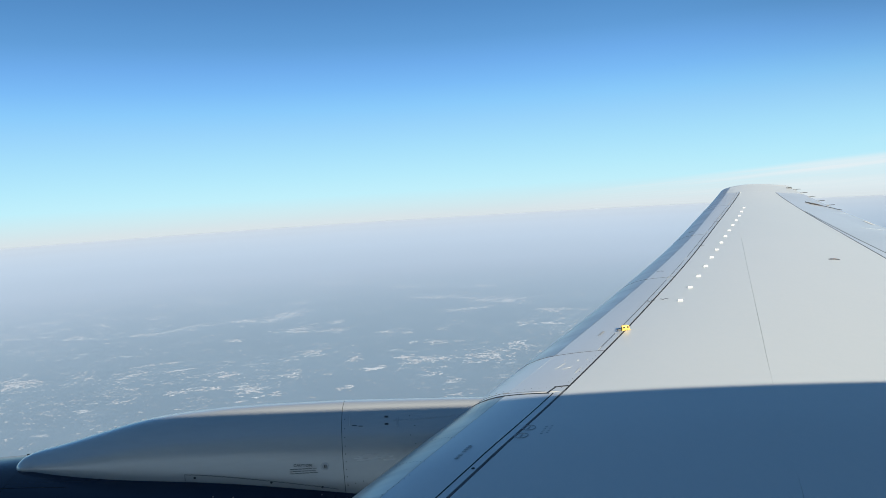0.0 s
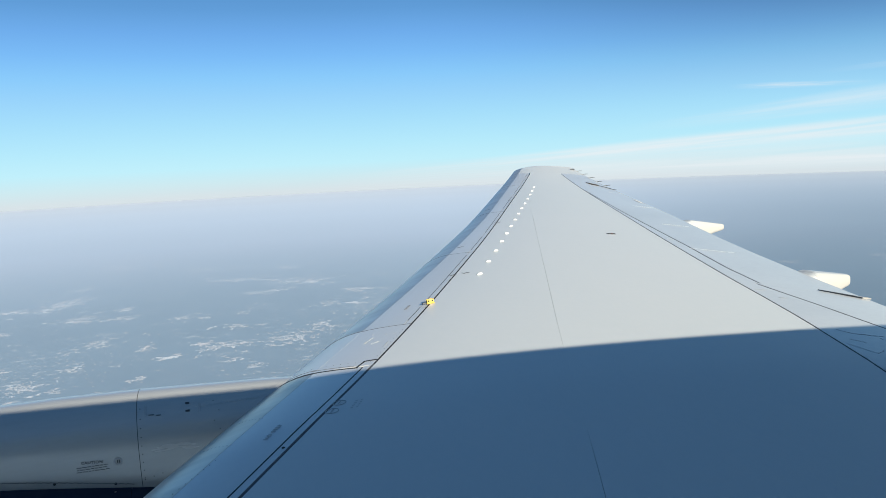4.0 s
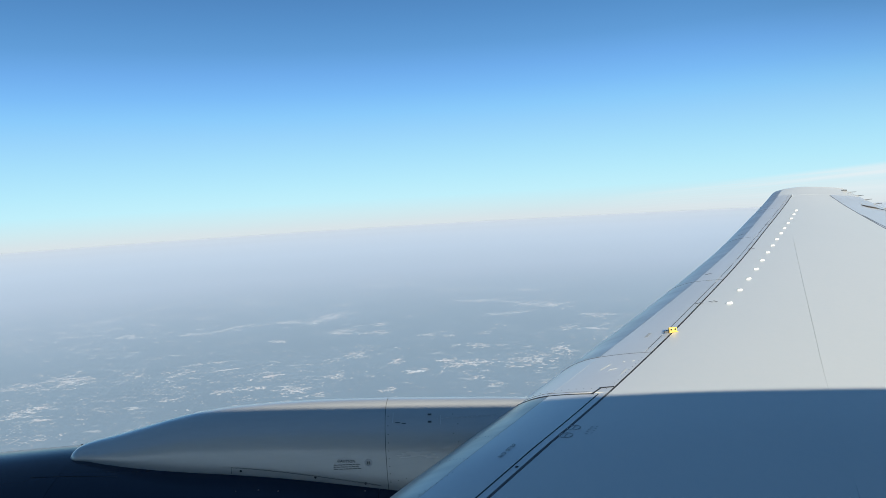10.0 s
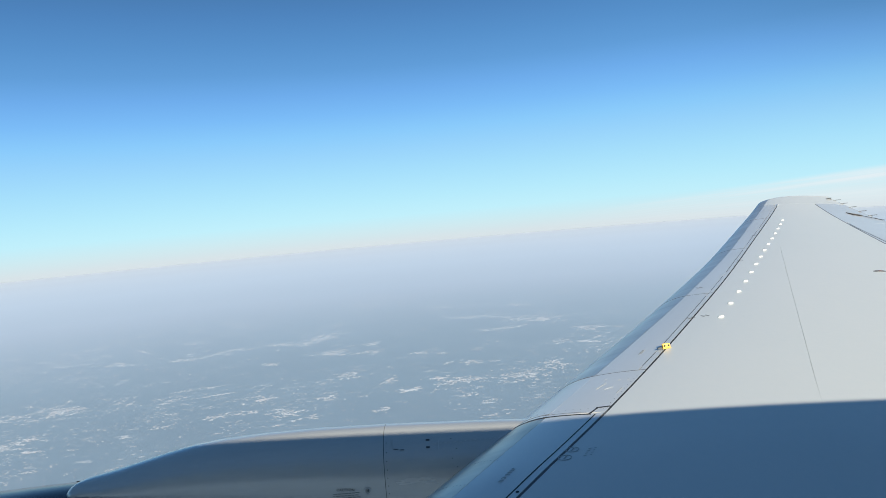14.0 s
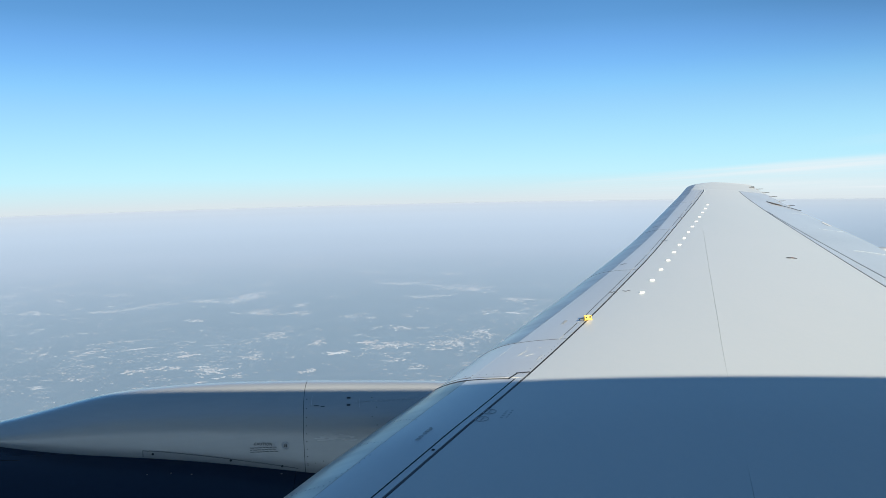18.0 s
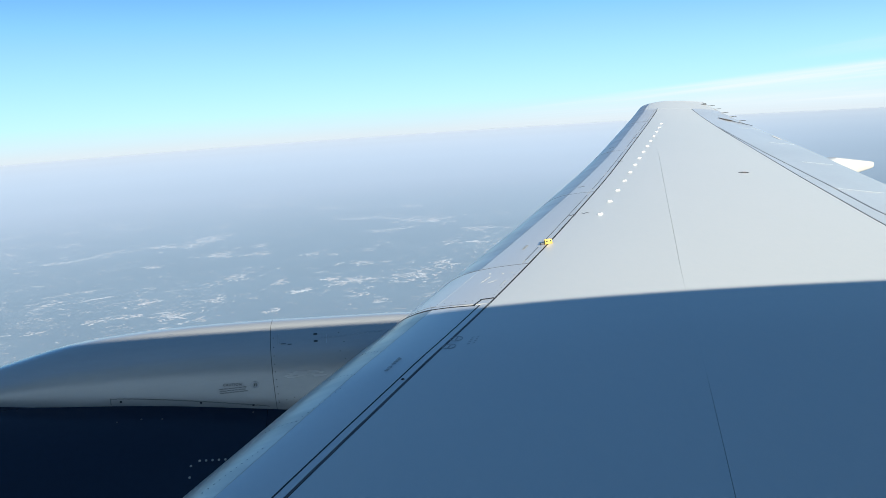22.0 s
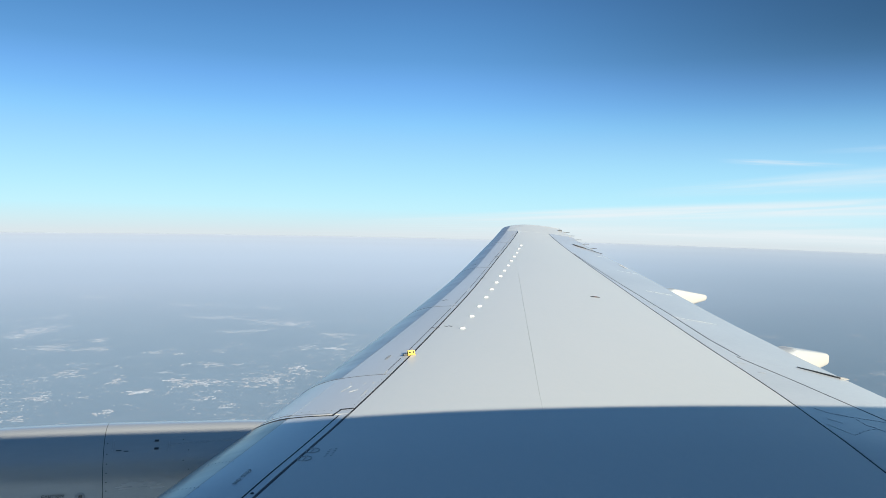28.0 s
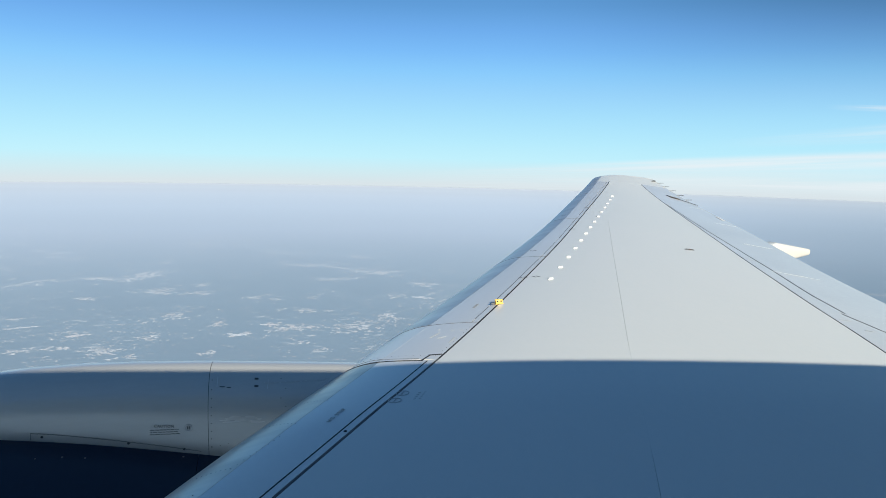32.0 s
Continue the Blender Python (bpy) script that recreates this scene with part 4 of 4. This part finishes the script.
# ---- flap track fairings ----
def track_fairing(x, y, ends, width):
    """A canoe carried under the flap; ends: its back at the trailing edge, and its tail's top and keel, over the trailing edge."""
    f = thing("flap_track_fairing", (x, y, top(te(y), y)), "flap track fairing under the trailing edge, its sunlit side coloured cream", "fairing", "flap track fairings under the wing")
    at = te(y) - x
    back, tail, keel = ends

    def rings(xs):
        out = []
        for px in xs:
            zt = float(np.interp(px, [-2.2, at - 1.0, at - 0.3, at + 0.08, 0], [-0.45, -0.14, -0.09, back, tail]))
            zb = float(np.interp(px, [-2.2, at - 0.6, at, -0.06, 0], [-0.5, -0.46, -0.36, keel, keel + 0.01]))
            w = float(np.interp(px, [-2.2, at - 0.8, at, -0.10, 0], [0.02, width, width * 0.9, width * 0.42, width * 0.34]))
            q = math.sqrt(max(0.02, 1 - (1 - min(1.0, -px / 0.07)) ** 2))
            mid, h = (zt + zb) / 2, (zt - zb) / 2 * q
            ring = []
            for j in range(24):
                a = 2 * math.pi * j / 24
                cy, cz = math.sin(a), math.cos(a)
                ring.append(Vector((px, w / 2 * q * math.copysign(abs(cy) ** 0.5, cy), mid + h * math.copysign(abs(cz) ** 0.45, cz))))
            out.append(ring)
        return out

    part("fairing_front", loft(rings([-2.2 + (at + 0.04 + 2.2) * i / 14 for i in range(15)])), M_FLAP, f, "grey front of the fairing under the flap")
    pts, faces, smooth = loft(rings([at + 0.042 + (-0.07 - at - 0.042) * i / 10 for i in range(11)] + [-0.055, -0.04, -0.028, -0.018, -0.010, -0.004, 0.0]))
    # sunlight on the sides is put into their cream colour; the back is grey
    on_back = lambda q: q[0] % 24 in (21, 22, 23, 0, 1, 2) and len(q) == 4
    part("fairing_body", (pts, [q for q in faces if not on_back(q)], 10**6), M_WHITE, f)
    part("fairing_back", (pts, [q for q in faces if on_back(q)], 0), M_FLAP, f, "back of the fairing, coloured greyer than the sunlit sides")
    return f


track_fairing(7.91, 10.0, (0.010, -0.110, -0.205), 0.36)
track_fairing(6.69, 6.35, (0.022, -0.070, -0.195), 0.42)

# ---- vortex generator vanes ----
vane_set = None
for i in range(14):
    y = 6.47 + 0.557 * i
    x = bent(y, [6.47, 8.02, 10.29, 12.6, 13.71, 14.2], [2.345, 3.185, 4.39, 5.635, 6.225, 6.49])
    m = lying(x, y, 0.0, 8)
    if vane_set is None:
        vane_set = thing("vortex_generator", (0, 0, 0), "small upright white vortex generator vane on the wing skin", "vortex generator", "row of vortex generators")
        bm = bmesh.new()
        prof = [(-0.024, 0.0), (0.024, 0.0), (0.024, 0.0155), (-0.0225, 0.0155)]
        fr = [bm.verts.new((px, -0.0035, pz)) for px, pz in prof]
        bk = [bm.verts.new((px, 0.0035, pz)) for px, pz in prof]
        bm.faces.new(fr)
        bm.faces.new(bk[::-1])
        for a in range(4):
            b = (a + 1) % 4
            bm.faces.new((fr[a], bk[a], bk[b], fr[b]))
        bmesh.ops.recalc_face_normals(bm, faces=bm.faces)
        part("vane", bm, M_VANE, vane_set)
        part("base_flange", block(0.062, 0.020, 0.003, 0.001, (0, 0.008, 0.0015)), M_SKIN, vane_set)
        vane_set.matrix_basis = m
    else:
        copy_thing(vane_set, m)

# ---- yellow escape strap fitting at the slat line ----
fit_y = 5.60
fitting = thing("escape_strap_fitting", (0, 0, 0), "yellow painted escape strap fitting with two holes", "fitting")
part("base_plate", block(0.070, 0.064, 0.005, 0.002, (0, 0.018, 0.0025)), M_YELLOW, fitting)
plate = part("lug_plate", block(0.062, 0.011, 0.036, 0.007, (0, -0.004, 0.020)), M_YELLOW, fitting)
part("rear_lug", block(0.050, 0.010, 0.030, 0.004, (0.004, 0.035, 0.018)), M_YELLOW, fitting)
for dx in (-0.017, 0.018):
    hole = part("lug_hole", disc(0.0070, 0.004), M_DARK, plate, "dark lug hole")
    hole.location, hole.rotation_euler = (dx * 0.9, -0.0115, 0.024), (radians(90), 0, 0)
for dx in (-0.034, 0.034):
    part("bolt", disc(0.006, 0.006), M_RIVET, fitting).location = (dx, 0.045, 0.007)
part("front_tongue", block(0.032, 0.020, 0.014, 0.004, (-0.055, 0.0, 0.010)), M_RUBBER, fitting, "dark grey front tongue")
fitting.matrix_basis = lying(slat_line(fit_y) + 0.012, fit_y, 0.002, 6)

# ---- oval vent plate on the rear skin ----
vent = thing("oval_vent", (0, 0, 0), "dark oval vent with a dull red middle in the wing skin", "vent")


def oval(a, b, h, n=28):
    bm = bmesh.new()
    bmesh.ops.create_cone(bm, cap_ends=True, segments=n, radius1=1, radius2=0.9, depth=1)
    bmesh.ops.scale(bm, vec=(a, b, h), verts=bm.verts)
    return bm


rim = part("vent_rim", oval(0.075, 0.036, 0.006), M_RIVET, vent)
part("vent_mouth", oval(0.062, 0.024, 0.005), M_DARK, rim).location.z = 0.004
part("vent_plug", oval(0.020, 0.013, 0.005), M_RED, rim).location = (0.01, 0, 0.0065)
vent.matrix_basis = lying(4.89, 8.39, 0.002, 0)

# ---- static wicks near the tip ----
wick = None
for y in (16.95, 16.4, 15.8, 15.15, 14.5):
    m = pose(te(y), y, top(te(y), y), 0, 0, 8)
    if wick is None:
        wick = thing("static_wick", (0, 0, 0), "thin dark static discharge wick on the trailing edge", "static wick", "static wicks near the wing tip")
        part("base", block(0.07, 0.018, 0.014, 0.004, (-0.01, 0, 0.007)), M_RIVET, wick)
        rod = bmesh.new()
        bmesh.ops.create_cone(rod, cap_ends=True, segments=8, radius1=0.007, radius2=0.004, depth=0.13)
        bmesh.ops.transform(rod, matrix=pose(0.08, 0, 0.008, 0, 90, 0), verts=rod.verts)
        part("rod", rod, M_DARK, wick)
        wick.matrix_basis = m
    else:
        copy_thing(wick, m)
light = thing("tip_light", (te(17.1) - 0.10, 17.12, top(te(17.1) - 0.1, 17.1)), "small dark glazed light at the rear of the wing tip", "navigation light")
shell = part("light_body", oval(0.07, 0.035, 0.05), M_RUBBER, light)
part("lens", oval(0.045, 0.024, 0.03), M_DARK, shell).location = (0.02, 0, 0.02)


# ---- markings and fasteners on the wing ----
def mark(name, x, y, sx, sy, mat, turn=0.0, lift=0.0022, parent=None):
    ob = part(name, block(sx, sy, 0.0012), mat, parent or wing)
    ob.matrix_parent_inverse = wing_parts_at
    ob.matrix_basis = lying(x, y, lift, turn)
    return ob


def ring_mesh(r, w, n=36, h=0.0012):
    bm = bmesh.new()
    vs = [[bm.verts.new((q * math.cos(2 * math.pi * a / n), q * math.sin(2 * math.pi * a / n), z)) for q, z in ((r - w / 2, 0), (r - w / 2, h), (r + w / 2, h), (r + w / 2, 0))] for a in range(n)]
    for a in range(n):
        for b in range(4):
            bm.faces.new((vs[a][b], vs[(a + 1) % n][b], vs[(a + 1) % n][(b + 1) % 4], vs[a][(b + 1) % 4]))
    bmesh.ops.recalc_face_normals(bm, faces=bm.faces)
    return bm


SLOPE = 90 - math.degrees(math.atan(0.575))
for x, y in ((0.475, 3.60), (0.530, 3.70)):
    o = part("ring_mark", ring_mesh(0.034, 0.005), M_INK, wing, "faded black ring marking")
    o.matrix_parent_inverse, o.matrix_basis = wing_parts_at, lying(x, y, 0.001)
    mark("ring_bar", x, y, 0.04, 0.005, M_INK, SLOPE)
for i in range(4):
    mark("text_bar", 0.575 + 0.014 * i, 3.585 + 0.030 * i, 0.016, 0.0032, M_INK, 8)
    mark("text_bar", 0.605 + 0.014 * i, 3.585 + 0.030 * i, 0.012, 0.0032, M_INK, 8)
cu = bpy.data.curves.new("no_step_text", "FONT")
cu.body, cu.size, cu.extrude, cu.align_x, cu.align_y = "NO STEP", 0.035, 0.0006, "CENTER", "CENTER"
cu.space_character = 1.35
cu.materials.append(M_INK)
o = new("no_step_text", cu)
o.parent, o.matrix_parent_inverse, o.matrix_basis = wing, wing_parts_at, lying(0.172, 3.505, 0.002, 60)
for i in range(5):
    mark("text_bar", 1.375 + 0.014 * i, 5.57 + 0.026 * i, 0.026, 0.008, M_TEXT, 10)
for x0, y0, k in ((2.10, 6.62, 2), (2.23, 6.62, 2), (3.80, 9.72, 2), (5.0, 12.1, 2), (2.72, 8.20, 2), (4.3, 11.4, 2)):
    for i in range(k):
        mark("text_bar", x0 + 0.042 * i, y0, 0.012, 0.06, M_TEXT, 14)
# pale chalk lines on the fixed leading edge
for x, y, sx, sy, a in ((0.92, 4.845, 0.0028, 0.14, -40), (0.95, 4.76, 0.07, 0.003, 20), (1.00, 4.66, 0.0028, 0.13, -30), (1.06, 4.92, 0.016, 0.004, 10), (1.12, 4.90, 0.016, 0.004, 10), (0.98, 4.99, 0.014, 0.004, 10)):
    mark("pale_line", x, y, sx, sy, M_FAINT, a)
# pale panel edges on the flaps and short dark ticks at the hinge line
mark("pale_line", 5.70, 7.41, 0.55, 0.008, M_VANE, -18, 0.004)
mark("pale_line", 7.67, 12.14, 0.05, 0.44, M_VANE, -14, 0.004)
mark("pale_line", 6.55, 9.36, 0.42, 0.008, M_VANE, -12, 0.004)
mark("pale_line", 7.25, 11.32, 0.40, 0.008, M_VANE, -10, 0.004)
for x, y, s in ((5.60, 8.12, 0.10), (4.72, 5.45, 0.10), (4.70, 5.15, 0.07)):
    mark("hinge_tick", x, y, s, 0.012, M_INK, -8, 0.004)
# drain hole in the slat strip
hole = part("drain_hole", disc(0.009, 0.003), M_DARK, wing)
hole.matrix_parent_inverse, hole.matrix_basis = wing_parts_at, lying(slat_line(3.28) - 0.03, 3.28, 0.001)


def rivets(points, r, mat, parent, inv):
    bm = disc(r, 0.0016, 8)
    me = bpy.data.meshes.new("rivet")
    bm.to_mesh(me)
    bm.free()
    me.materials.append(mat)
    for m in points:
        o = new("rivet", me)
        o.parent, o.matrix_parent_inverse, o.matrix_basis = parent, inv, m


# fastener rows on the slat noses and round the fixed leading edge
row = []
for xa, ya, xb, yb, n in ((0.02, 3.876, 0.138, 3.78, 8), (-0.174, 3.61, -0.028, 3.503, 9), (-0.444, 3.124, -0.302, 3.10, 8), (-0.638, 2.658, -0.43, 2.904, 12), (-0.30, 3.10, -0.10, 3.36, 9)):
    for i in range(n):
        k = i / (n - 1)
        row.append(lying(xa + (xb - xa) * k, ya + (yb - ya) * k, 0.001))
for i in range(14):
    k = i / 13
    y = 4.63 - 0.30 * k
    row.append(lying(le(y) + 0.06 + (slat_line(y) - le(y) - 0.10) * k, y, 0.001))
for i in range(10):
    y = 4.36 + 0.6 * i / 9
    row.append(lying(slat_line(y) - 0.03, y, 0.001))
rivets(row, 0.0025, M_RIVET, wing, wing_parts_at)
# dirt ticks, fasteners and painted pale highlights on the inboard spoiler
rng = random.Random(3)


def scuffs_and_glints(line, n, mat, long, wide):
    """Short marks strung along a bent line on the skin."""
    xs, ys = [a for a, b in line], [b for a, b in line]
    ks = [i / (len(line) - 1) for i in range(len(line))]
    for i in range(n):
        k = (i + rng.uniform(0.2, 0.8)) / n
        x, y = float(np.interp(k, ks, xs)), float(np.interp(k, ks, ys))
        dx, dy = float(np.interp(k + 0.04, ks, xs)) - float(np.interp(k - 0.04, ks, xs)), float(np.interp(k + 0.04, ks, ys)) - float(np.interp(k - 0.04, ks, ys))
        mark("scuff_or_glint", x, y + rng.uniform(-0.006, 0.006), long * rng.uniform(0.4, 1.0), wide * rng.uniform(0.6, 1.1), mat, math.degrees(math.atan2(dy, dx)) + rng.uniform(-12, 12), 0.001)


scuffs_and_glints(((4.324, 4.197), (4.366, 4.095), (4.475, 4.051), (4.62, 4.002), (4.817, 3.962)), 26, M_TEXT, 0.026, 0.007)
scuffs_and_glints(((4.102, 3.639), (4.271, 3.726), (4.491, 3.803), (4.504, 3.764)), 15, M_TEXT, 0.022, 0.006)
scuffs_and_glints(((4.507, 3.99), (4.46, 3.861), (4.495, 3.823)), 8, M_TEXT, 0.022, 0.007)
scuffs_and_glints(((4.504, 3.764), (4.534, 3.52), (4.587, 3.34), (4.591, 3.20)), 20, M_INK, 0.034, 0.003)
# highlights on a crease and a dent, painted as pale marks
scuffs_and_glints(((4.073, 3.849), (4.102, 3.639)), 8, M_VANE, 0.030, 0.004)
scuffs_and_glints(((4.207, 3.961), (4.256, 3.883)), 4, M_VANE, 0.040, 0.008)
scuffs_and_glints(((4.30, 3.55), (4.42, 3.40)), 4, M_TEXT, 0.016, 0.006)
# edge strip of the inboard flap
wpart("flap_edge_joint", skin_plate(lambda y: te(y) - bent(y, [3.4, 3.74, 4.05, 4.25], [0.10, 0.11, 0.09, 0.15]), lambda y: te(y) - bent(y, [3.4, 3.74, 4.05, 4.25], [0.10, 0.11, 0.09, 0.15]) + 0.009, 3.45, 4.25, 2, 16, 0.004, 0.0012), M_INK, label="faint grey joint along the flap's edge")

# ---- pylon details ----
def letter_line(body, x, z, size, mat):
    cu = bpy.data.curves.new("caution_text", "FONT")
    cu.body, cu.size, cu.extrude, cu.align_x, cu.align_y = body, size, 0.0006, "CENTER", "CENTER"
    cu.space_character, cu.offset = 1.16, 0.0004
    cu.materials.append(mat)
    o = new("caution_text", cu)
    o.parent, o.matrix_parent_inverse, o.matrix_basis = pylon, pyl_at, side_pose(x, z, 0.003)
    return o


def pmark(name, x, z, sx, sz, mat, turn=0.0, lift=0.0022):
    o = part(name, block(sx, sz, 0.0012), mat, pylon)
    o.matrix_parent_inverse, o.matrix_basis = pyl_at, side_pose(x, z, lift) @ pose(0, 0, 0, 0, 0, turn)
    return o


letter_line("CAUTION", -0.812, -1.674, 0.023, M_RIVET)
for i, zz in enumerate((-1.697, -1.711, -1.725)):
    px = -0.895
    rb = random.Random(i)
    while px < -0.730:
        w = rb.uniform(0.010, 0.028)
        pmark("text_bar", px + w / 2, zz, w, 0.0036, M_RIVET)
        px += w + 0.0045
o = part("ring_mark", ring_mesh(0.020, 0.005), M_INK, pylon, "black ring marking")
o.matrix_parent_inverse, o.matrix_basis = pyl_at, side_pose(-0.672, -1.69, 0.001)
pmark("ring_bar", -0.676, -1.69, 0.006, 0.018, M_BLACK)
pmark("ring_bar", -0.666, -1.69, 0.006, 0.018, M_BLACK)
# narrow access strip along the lower edge
for i in range(24):
    xa = -1.56 + 0.96 * i / 24
    pmark("panel_joint", xa + 0.02, -1.688 - 0.165 * (i / 24) ** 1.25, 0.042, 0.0040, M_RIVET, -math.degrees(math.atan(0.165 * 1.25 * max(i, 1) ** 0.25 / 24 ** 0.25 / 0.96)))
pmark("panel_joint", -1.56, -1.708, 0.0040, 0.040, M_RIVET)
for x, z in ((-1.50, -1.712), (-1.02, -1.775), (-0.70, -1.83)):
    o = part("latch", disc(0.008, 0.003), M_DARK, pylon)
    o.matrix_parent_inverse, o.matrix_basis = pyl_at, side_pose(x, z, 0.001)
row = [side_pose(SEAM + 0.018, -1.42 - 0.050 * i, 0.0005) for i in range(9)]
row += [side_pose(SEAM + 0.018 + 0.05 * i, -1.83 + 0.012 * (i % 3), 0.0005) for i in range(5)]
row += [side_pose(-0.12 + 0.03 * (i % 2), -1.43 - 0.052 * i, 0.0005) for i in range(7)]
rivets(row, 0.0034, M_BLACK, pylon, pyl_at)
for x, z, sx, sz in ((-0.475, -1.457, 0.03, 0.005), (-0.435, -1.463, 0.025, 0.005), (-0.27, -1.425, 0.024, 0.012), (-0.27, -1.462, 0.024, 0.012), (-0.505, -1.43, 0.003, 0.07), (-0.20, -1.455, 0.003, 0.06)):
    pmark("access_slot", x, z, sx, sz, M_BLACK if sx > 0.02 else M_INK)

for i in range(14):
    pmark("access_slot", -0.22 + 0.032 * i, -1.447 - 0.003 * (i % 2), 0.008 + 0.004 * (i % 3), 0.0022, M_INK)

# ---- nacelle details ----
def nacelle_pose(x, deg, lift=0.001):
    """deg: from the top towards the fuselage."""
    a = radians(deg)
    n = Vector((0, -math.sin(a), math.cos(a)))
    r = nacelle_r(x)
    d = Vector((1, 0, 0))
    up = n.cross(d)
    return Matrix.Translation(Vector((x, ENG_Y, NZ)) + n * (r + lift)) @ Matrix((d, up, n)).transposed().to_4x4()


fin = part("drain_fin", block(0.024, 0.005, 0.007, 0.002, (0, 0, 0.0035)), M_DARK, nacelle, "small black fin")
fin.matrix_parent_inverse, fin.matrix_basis = nac_at, nacelle_pose(-2.80, -14)
npart("panel_joint", loft([[Vector((x, ENG_Y - (nacelle_r(x) + h) * math.sin(radians(d)), NZ + (nacelle_r(x) + h) * math.cos(radians(d)))) for d, h in ((15.72 - 0.4 * k, 0), (15.72 - 0.4 * k, 0.001), (15.58 - 0.4 * k, 0.001), (15.58 - 0.4 * k, 0))] for k, x in ((i / 10, -2.83 + 0.055 * i) for i in range(11))]), M_DARK, "fine dark joint along the cowl")
for px, deg, wide in ((-1.358, 20.7, 0.014), (-1.236, 20.8, 0.012), (-1.495, 21.6, 0.010), (-0.702, 17.3, 0.014)):
    o = part("scuff_or_glint", disc(wide / 2, 0.0016, 8), M_RUBBER, nacelle)
    o.matrix_parent_inverse, o.matrix_basis = nac_at, nacelle_pose(px, deg, 0.0)
rivets([nacelle_pose(-0.99 + 0.036 * i, 39, 0.0) for i in range(6)] + [nacelle_pose(-1.037, 40.7, 0.0), nacelle_pose(-1.04, 44.8, 0.0)], 0.008, M_STUD, nacelle, nac_at)
